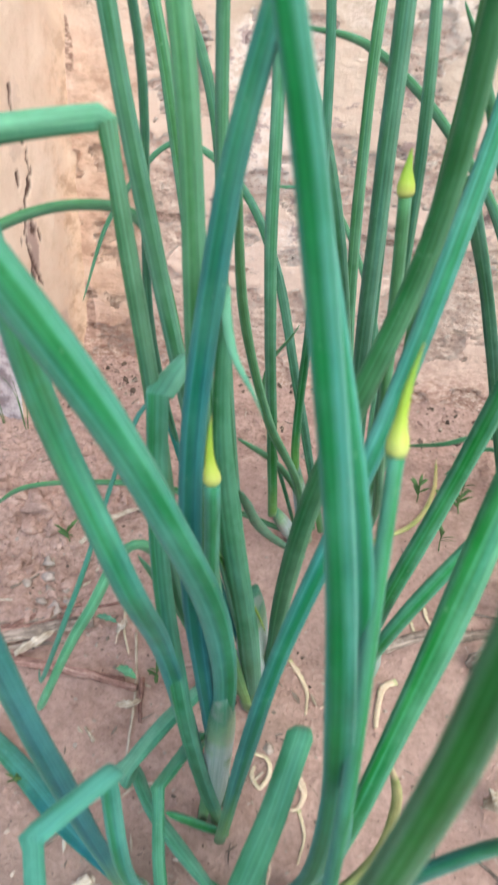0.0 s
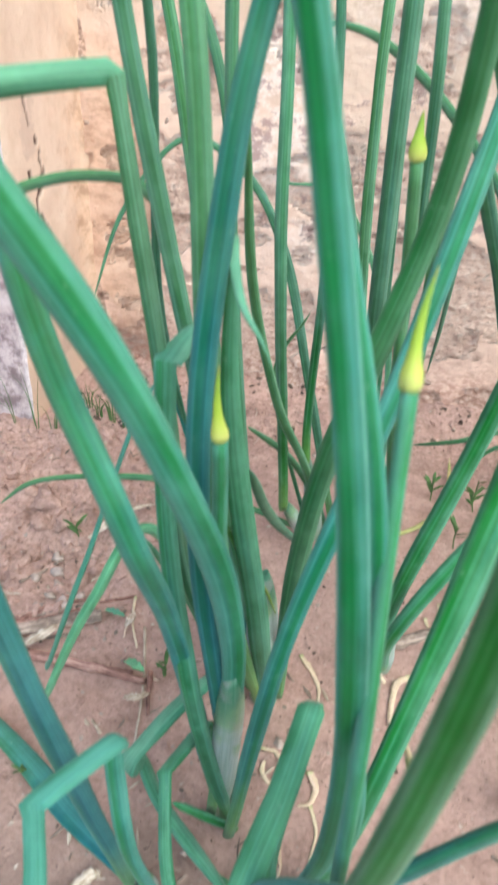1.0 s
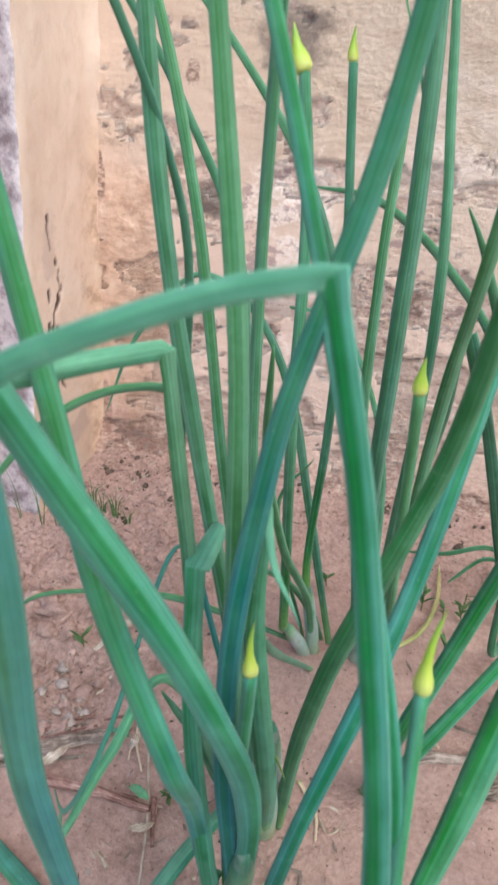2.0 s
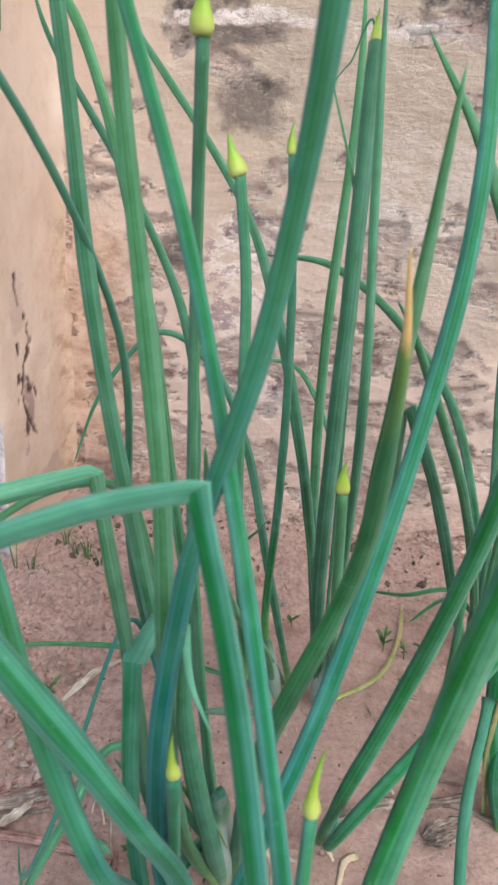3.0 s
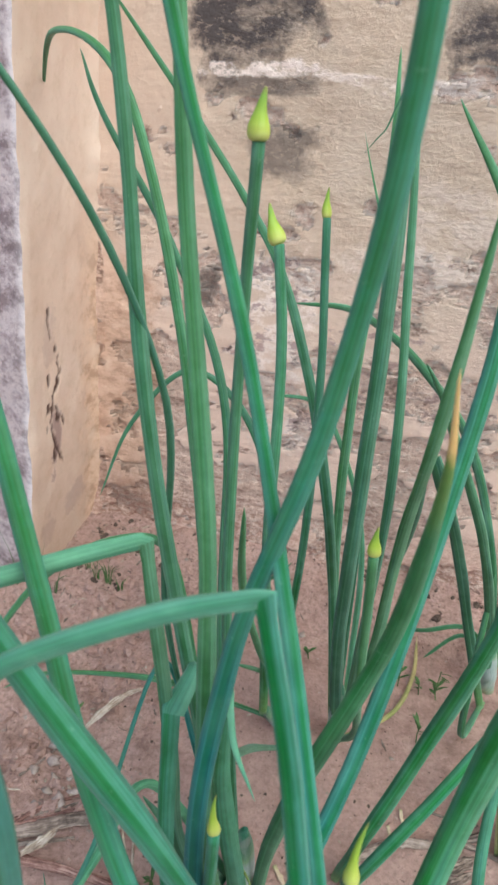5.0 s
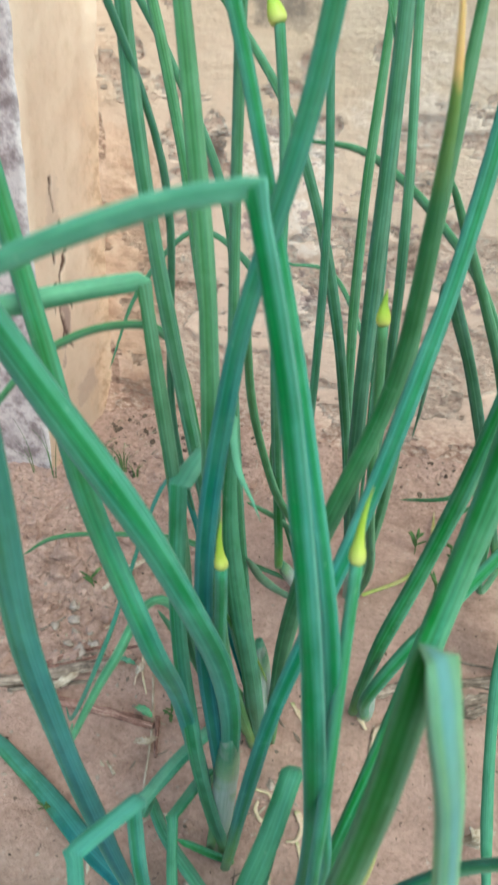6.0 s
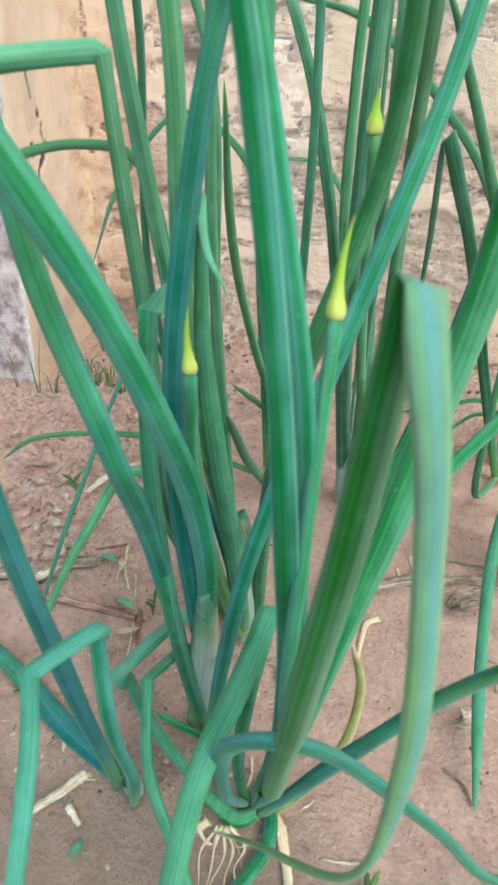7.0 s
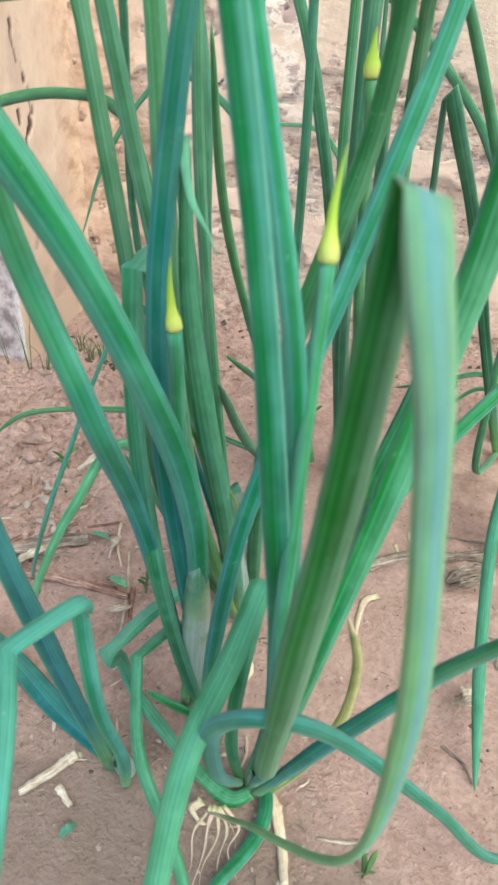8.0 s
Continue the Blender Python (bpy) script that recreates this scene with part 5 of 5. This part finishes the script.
def straw_tuft(x, y, tall, count, seed, label="whitish tuft of dry roots and straw"):
    """A fan of dry pale threads standing in the soil."""
    rng = np.random.RandomState(seed)
    e = new("straw_tuft")
    e.location = on_soil(x, y)
    tagged(e, label, "straw")
    o = np.array(e.location)
    for k in range(count):
        d = np.array([(k / (count - 1) - 0.45) * 0.6, 0.2 * rng.randn(), 1.0]) * tall * (0.7 + 0.4 * rng.rand())
        l2 = spline([o + [0.002 * rng.randn(), 0.002 * rng.randn(), -0.002], o + d * 0.5 + rng.randn(3) * 0.0025, o + d + rng.randn(3) * 0.004], 12)
        w = 0.0007 * (1 - np.linspace(0, 0.7, 12))
        v, f, uv = tube(l2, w, w * 0.6, 6)
        mesh_object("thread", v, f, LEAF_DRY, e, uv)
    return e


def root_strand(parent, points, r):
    line = spline([on_soil(x, y, 0.004 + 0.008 * (1 - i / len(points))) for i, (x, y) in enumerate(points)], 26)
    s = np.linspace(0, 1, 26)
    k = 900 * points[0][0]
    line[:, 0] += 0.0016 * np.sin(s * 7 + k) * s
    line[:, 2] += 0.0015 * np.sin(s * 9 + 2 * k) * s * (1 - s)
    w = r * (1.5 - 0.9 * s) * (1 + 0.25 * np.sin(s * 17 + k))
    v, f, uv = tube(line, w, w * 0.3, 9, 0.35, 1.4, 3)
    return tagged(mesh_object("root", v, f, LEAF_DRY, parent, uv), "dry whitish root")


def loose(rng):
    while True:
        x, y = -0.42 + 0.36 * rng.rand(), 0.3 + 0.38 * rng.rand()
        if crumbly(x, y) > 0.35 + 0.5 * rng.rand() and not (x < -0.33 and y > 0.59):
            return x, y


def foot(rng):
    return -0.33 + 0.75 * rng.rand(), 0.745 - 0.1 * rng.rand() ** 1.5


def bed(rng):
    return -0.27 + 0.34 * rng.rand(), 0.13 + 0.42 * rng.rand()


def pier_foot(rng):
    while True:
        x, y = -0.45 + 0.3 * rng.rand(), 0.5 + 0.22 * rng.rand()
        if x > PIL_X + 0.015 or y < PIL_Y - 0.01:
            return x, y


def wall_foot(rng):
    return (-0.34 + 0.13 * rng.rand(), 0.74 - 0.12 * rng.rand()) if rng.rand() < 0.45 else (-0.2 + 0.5 * rng.rand(), 0.745 - 0.09 * rng.rand() ** 1.6)


def underfoot(rng):
    return -0.14 + 0.2 * rng.rand(), 0.14 + 0.22 * rng.rand()


def anywhere(rng):
    return -0.3 + 0.65 * rng.rand(), 0.1 + 0.6 * rng.rand()


scatter("soil_clods", 1600, loose, lambda rng: 0.0008 + 0.0085 * rng.rand() ** 4.5, SOIL, "crumbled soil clods", "clods", 21)
scatter("plaster_crumbs", 260, foot, lambda rng: 0.001 + 0.0045 * rng.rand() ** 2.5, SOIL, "fallen plaster crumbs along the wall foot", "crumbs", 22)
scatter("pier_rubble", 260, pier_foot, lambda rng: 0.0008 + 0.005 * rng.rand() ** 3, SOIL, "crumbled plaster and grit at the pier foot", "rubble", 25)
scatter("dark_rubble", 300, wall_foot, lambda rng: 0.0008 + 0.004 * rng.rand() ** 3, HOLE, "dark reddish crumbs along the wall foot", "crumbs", 26)
scatter("soil_grains", 1300, bed, lambda rng: 0.0006 + 0.0022 * rng.rand() ** 3, SOIL, "fine loose soil grains on the bed", "grains", 27)
scatter("pale_chips", 260, bed, lambda rng: 0.0006 + 0.0016 * rng.rand() ** 2, STONE, "small pale pinkish chips on the bed", "chips", 28)
scatter("pale_grit", 150, anywhere, lambda rng: 0.0006 + 0.0012 * rng.rand() ** 2, STONE, "scattered pale grit", "grit", 23)
scatter("dark_grit", 260, anywhere, lambda rng: 0.0006 + 0.0014 * rng.rand() ** 2, HOLE, "scattered dark soil crumbs", "grit", 24)



def leaf_bits(count, seed):
    """Crumbled dry leaf and straw, too small to count."""
    rng = np.random.RandomState(seed)
    verts, faces = [], []
    for i in range(count):
        x, y = (anywhere, loose, underfoot, loose, wall_foot)[i % 5](rng)
        a, l, w = rng.rand() * 6.28, 0.003 + 0.012 * rng.rand() ** 2, 0.0005 + 0.0011 * rng.rand() ** 2
        d, e = np.array([math.cos(a), math.sin(a), 0]), np.array([-math.sin(a), math.cos(a), 0])
        base = len(verts)
        bend = rng.randn() * 0.3
        for k, u in enumerate((-0.5, -0.15, 0.2, 0.5)):
            p = on_soil(x + d[0] * l * u, y + d[1] * l * u, 0.0012 + 0.15 * l * (u * u + 0.2) * rng.rand()) + e * bend * l * u * u
            half = w * (0.35, 1.0, 0.9, 0.2)[k]
            verts += [tuple(p - e * half), tuple(p + [0, 0, 0.0005 + 0.3 * half]), tuple(p + e * half), tuple(p - [0, 0, 0.0004])]
        for k in range(3):
            for j in range(4):
                q = base + 4 * k
                faces.append((q + j, q + (j + 1) % 4, q + 4 + (j + 1) % 4, q + 4 + j))
        faces += [(base + 3, base + 2, base + 1, base), (base + 12, base + 13, base + 14, base + 15)]
    return verts, faces


for mat, count, seed, words in ((STRAW, 170, 31, "crumbled pale straw and leaf bits"), (BARK, 330, 32, "crumbled brown leaf and bark bits")):
    v, f = leaf_bits(count, seed)
    tagged(mesh_object("leaf_litter", v, f, mat, smooth=False), words, "litter", kind="stuff")

twig([(-0.199, 0.301), (-0.149, 0.306), (-0.100, 0.306)], 0.0034, TWIG, "reddish dry stick lying on the soil")
twig([(-0.245, 0.304), (-0.200, 0.331), (-0.165, 0.355)], 0.0030, TWIG, "reddish dry stick lying on broken bark")
twig([(-0.240, 0.304), (-0.197, 0.326), (-0.153, 0.347)], 0.0075, BARK, "weathered grey piece of bark on the soil", "bark", "bark_piece", None, 0.45)
twig([(-0.205, 0.302), (-0.159, 0.305), (-0.109, 0.308)], 0.0026, TWIG, "brown dry stick lying on the soil")
twig([(-0.119, 0.351), (-0.098, 0.299), (-0.085, 0.255)], 0.0012, STRAW, "thin pale stalk lying on the soil", "stalk", "dry_stalk")
twig([(-0.077, 0.185), (-0.087, 0.171), (-0.098, 0.156)], 0.0033, STRAW, "speckled pale stub of a dry stem", "twig", "dry_twig")
twig([(-0.079, 0.166), (-0.067, 0.159)], 0.0022, STRAW, "short dry stem piece", "twig", "dry_twig")
twig([(0.060, 0.379), (0.095, 0.401), (0.129, 0.412), (0.165, 0.431)], 0.0046, BARK, "greenish grey dry stem lying on the soil", "twig", "dry_twig")
twig([(0.131, 0.253), (0.143, 0.245), (0.149, 0.235)], 0.0011, BARK, "thin forked twig on the soil")
twig([(0.067, 0.182), (0.078, 0.183), (0.088, 0.185)], 0.0009, STRAW, "thin pale stalk on the soil", "stalk", "dry_stalk")
twig([(0.102, 0.210), (0.097, 0.196), (0.095, 0.190)], 0.0014, STRAW, "short curled pale stalk", "stalk", "dry_stalk")
twig([(0.128, 0.416), (0.160, 0.418), (0.187, 0.412)], 0.0022, BARK, "bent brown stick near fallen leaves")
twig([(0.117, 0.441), (0.137, 0.438), (0.166, 0.439)], 0.0012, BARK, "thin brown stick near fallen leaves")
twig([(-0.185, 0.588), (-0.148, 0.562), (-0.131, 0.533)], 0.0012, BARK, "thin twig beside the plants")
twig([(-0.235, 0.364), (-0.227, 0.386), (-0.221, 0.405)], 0.0012, BARK, "thin twig among clods")
blade([(-0.194, 0.303, 0.007), (-0.181, 0.314, 0.012), (-0.175, 0.333, 0.007)], 0.0085, STRAW, "pale dry leaf strip lying on sticks")
blade([(-0.199, 0.419, 0.010), (-0.187, 0.443, 0.014), (-0.176, 0.466, 0.012), (-0.159, 0.485, 0.008)], 0.0080, STRAW, "greyish white withered leaf on the soil")
blade([(-0.131, 0.343, 0.004), (-0.128, 0.347, 0.009), (-0.130, 0.360, 0.004)], 0.0065, STRAW, "small pale dry leaf")
blade([(-0.153, 0.354, 0.004), (-0.142, 0.351, 0.008), (-0.134, 0.352, 0.004)], 0.0055, LEAF_PALE, "small grey-green fallen leaf", "fallen leaf", "fallen_leaf")
blade([(-0.118, 0.315, 0.004), (-0.107, 0.309, 0.010), (-0.100, 0.308, 0.006)], 0.0070, LEAF_PALE, "small green fallen leaf", "fallen leaf", "fallen_leaf")
blade([(-0.107, 0.287, 0.004), (-0.097, 0.287, 0.008), (-0.090, 0.296, 0.004)], 0.0060, STRAW, "small pale dry leaf")
blade([(-0.065, 0.143, 0.004), (-0.061, 0.147, 0.008), (-0.060, 0.152, 0.004)], 0.0050, LEAF_PALE, "small torn green leaf", "fallen leaf", "fallen_leaf")
blade([(0.130, 0.383, 0.006), (0.140, 0.388, 0.014), (0.153, 0.398, 0.012), (0.166, 0.411, 0.006)], 0.0110, BARK, "curled brown fallen leaf", "fallen leaf", "fallen_leaf")
blade([(0.137, 0.282, 0.006), (0.143, 0.282, 0.014), (0.159, 0.295, 0.008)], 0.0130, STRAW, "curled brown fallen leaf", "fallen leaf", "fallen_leaf")
blade([(0.132, 0.379, 0.006), (0.142, 0.378, 0.014), (0.163, 0.398, 0.008)], 0.0090, BARK, "curled brown fallen leaf", "fallen leaf", "fallen_leaf")
twig([(-0.009, 0.279), (0.001, 0.278), (0.005, 0.269), (0.001, 0.259), (-0.006, 0.264), (-0.006, 0.271)], 0.0016, LEAF_DRY, "curled cream-coloured dry leaf on the soil", "dry leaf", "dry_leaf", 0.0016, 0.45)
twig([(0.024, 0.272), (0.030, 0.262), (0.028, 0.253), (0.021, 0.250)], 0.0021, LEAF_DRY, "curled cream-coloured dry leaf on the soil", "dry leaf", "dry_leaf", 0.0021, 0.45)
twig([(0.002, 0.356), (0.013, 0.344), (0.020, 0.332), (0.022, 0.316)], 0.0016, LEAF_DRY, "twisted pale dry leaf strand", "dry leaf", "dry_leaf", 0.0016, 0.45)
twig([(0.081, 0.358), (0.072, 0.351), (0.069, 0.336), (0.069, 0.318)], 0.0026, LEAF_DRY, "curled cream-coloured dry leaf on the soil", "dry leaf", "dry_leaf", 0.0026, 0.45)
twig([(0.057, 0.359), (0.060, 0.354), (0.064, 0.350)], 0.0018, LEAF_DRY, "short pale dry leaf curl", "dry leaf", "dry_leaf", 0.0018, 0.45)
twig([(0.089, 0.416), (0.091, 0.408), (0.094, 0.403)], 0.0014, LEAF_DRY, "short pale dry leaf curl", "dry leaf", "dry_leaf", 0.0014, 0.45)
twig([(0.099, 0.433), (0.101, 0.423), (0.106, 0.415)], 0.0014, LEAF_DRY, "short pale dry leaf curl", "dry leaf", "dry_leaf", 0.0014, 0.45)
twig([(0.032, 0.196), (0.042, 0.188), (0.049, 0.173), (0.055, 0.154)], 0.0034, LEAF_DRY, "long dry strand hanging from the bulb", "dry leaf", "dry_leaf", 0.0034, 0.45)
clod(-0.268, 0.465, 0.0150, 11.2)
clod(-0.294, 0.472, 0.0120, 5.1)
clod(-0.237, 0.440, 0.0110, 16.2)
clod(-0.221, 0.432, 0.0090, 19.6)
clod(-0.258, 0.437, 0.0100, 9.4)
clod(-0.280, 0.439, 0.0090, 3.4)
clod(-0.223, 0.463, 0.0080, 23.8)
clod(-0.251, 0.391, 0.0090, 6.0)
clod(-0.225, 0.392, 0.0070, 13.6)
clod(-0.235, 0.416, 0.0060, 12.8)
clod(-0.250, 0.408, 0.0070, 6.8)
straw_tuft(-0.073, 0.628, 0.036, 9, 5)
twig([(0.015, 0.226), (0.018, 0.214), (0.017, 0.204)], 0.0011, LEAF_DRY, "thin pale dry leaf strand", "dry leaf", "dry_leaf", 0.0011, 0.45)
twig([(0.004, 0.211), (0.010, 0.212)], 0.0011, LEAF_DRY, "thin pale dry leaf strand", "dry leaf", "dry_leaf", 0.0011, 0.45)
twig([(0.003, 0.216), (0.004, 0.222), (0.008, 0.217)], 0.0011, LEAF_DRY, "thin pale dry leaf strand", "dry leaf", "dry_leaf", 0.0011, 0.45)
twig([(0.028, 0.253), (0.034, 0.239), (0.033, 0.224)], 0.0011, LEAF_DRY, "thin pale dry leaf strand", "dry leaf", "dry_leaf", 0.0011, 0.45)
twig([(-0.225, 0.328), (-0.192, 0.344), (-0.169, 0.361)], 0.0016, BARK, "thin splinter of bark on the soil", "bark", "bark_piece", None, 0.5)
twig([(-0.226, 0.299), (-0.199, 0.313), (-0.162, 0.329)], 0.0020, BARK, "dark splinter of bark on the soil", "bark", "bark_piece", None, 0.5)
twig([(-0.218, 0.321), (-0.202, 0.343), (-0.175, 0.367)], 0.0019, TWIG, "reddish dry stick lying on the soil")
twig([(-0.221, 0.327), (-0.180, 0.353), (-0.140, 0.379)], 0.0016, TWIG, "thin reddish stick lying behind the bark")
twig([(-0.138, 0.377), (-0.129, 0.351), (-0.116, 0.329)], 0.0011, LEAF_DRY, "forked whitish dry root on the soil", "dry root", "dry_root", 0.003, 0.5)
twig([(-0.129, 0.354), (-0.131, 0.344), (-0.129, 0.335)], 0.0009, LEAF_DRY, "forked whitish dry root on the soil", "dry root", "dry_root", 0.0025, 0.5)
twig([(-0.099, 0.314), (-0.093, 0.296), (-0.088, 0.282)], 0.0019, TWIG, "short brownish pink twig on the soil")
twig([(-0.190, 0.371), (-0.183, 0.362)], 0.0016, STRAW, "short pale straw piece among clods", "straw", "straw_piece")
twig([(-0.111, 0.260), (-0.121, 0.268)], 0.0012, STRAW, "short pale straw piece on the soil", "straw", "straw_piece")
root_strand(onion_b, [(0.009, 0.177), (0.004, 0.163), (0.006, 0.146)], 0.0007)
root_strand(onion_b, [(0.011, 0.178), (0.010, 0.163), (0.012, 0.141)], 0.0009)
root_strand(onion_b, [(0.012, 0.177), (0.016, 0.166), (0.013, 0.152), (0.016, 0.140)], 0.0006)
root_strand(onion_b, [(0.013, 0.178), (0.020, 0.168), (0.021, 0.150)], 0.0009)
root_strand(onion_b, [(0.015, 0.179), (0.026, 0.172), (0.024, 0.160), (0.029, 0.150)], 0.0006)
root_strand(onion_b, [(0.010, 0.176), (0.019, 0.174), (0.027, 0.163)], 0.0005)
root_strand(onion_b, [(0.003, 0.178), (0.000, 0.173), (0.005, 0.169), (0.010, 0.171)], 0.0020)
seedling(0.089, 0.573, 0.022, 737)
seedling(0.129, 0.576, 0.026, 811)
seedling(0.111, 0.509, 0.024, 778)
seedling(-0.089, 0.314, 0.016, 275)
seedling(-0.214, 0.428, 0.020, 125)
seedling(0.130, 0.568, 0.020, 770)
seedling(-0.010, 0.583, 0.014, 545)
seedling(-0.142, 0.223, 0.014, 40)
seedling(0.093, 0.170, 0.014, 655)
seedling(0.112, 0.570, 0.014, 740)
grass_tuft(-0.351, 0.585, 0.085, 4, 112)
grass_tuft(-0.330, 0.585, 0.060, 5, 150)
grass_tuft(-0.376, 0.585, 0.070, 3, 75)
grass_tuft(-0.277, 0.627, 0.040, 12, 190)
grass_tuft(-0.258, 0.622, 0.028, 9, 201)
grass_tuft(-0.312, 0.640, 0.030, 7, 223)
grass_tuft(-0.293, 0.627, 0.035, 8, 170)
pebble(-0.217, 0.392, 0.0060, 2.3, PLASTER_LUMP, "pale lump of fallen plaster on the soil")
pebble(-0.185, 0.368, 0.0053, 5.9, PLASTER_LUMP, "pale lump of fallen plaster on the soil")
pebble(-0.191, 0.353, 0.0064, 8.8, PLASTER_LUMP, "grey lump of fallen plaster on the soil")
pebble(-0.207, 0.345, 0.0045, 4.1, PLASTER_LUMP, "grey lump of fallen plaster on the soil")
pebble(-0.194, 0.378, 0.0030, 15.7, STONE)
pebble(-0.194, 0.358, 0.0026, 13.1, STONE)
pebble(-0.193, 0.367, 0.0023, 14.6, STONE)
pebble(-0.032, 0.627, 0.0045, 68.2, STONE)
pebble(-0.024, 0.619, 0.0045, 64.4, STONE)
pebble(-0.035, 0.624, 0.0030, 62.4, STONE)
pebble(-0.227, 0.375, 0.0045, 7.8, STONE)
pebble(0.075, 0.335, 0.0016, 85.9, STONE)
pebble(0.060, 0.176, 0.0019, 71.5, STONE)
pebble(-0.225, 0.406, 0.0053, 11.1, STONE)
pebble(-0.206, 0.374, 0.0045, 11.4, STONE)
pebble(-0.205, 0.361, 0.0037, 9.8, STONE)
pebble(-0.035, 0.208, 0.0023, 39.0, STONE)
pebble(0.002, 0.285, 0.0037, 61.8, STONE)
pebble(0.088, 0.483, 0.0023, 89.7, STONE)
pebble(-0.195, 0.692, 0.0030, 42.9, STONE)
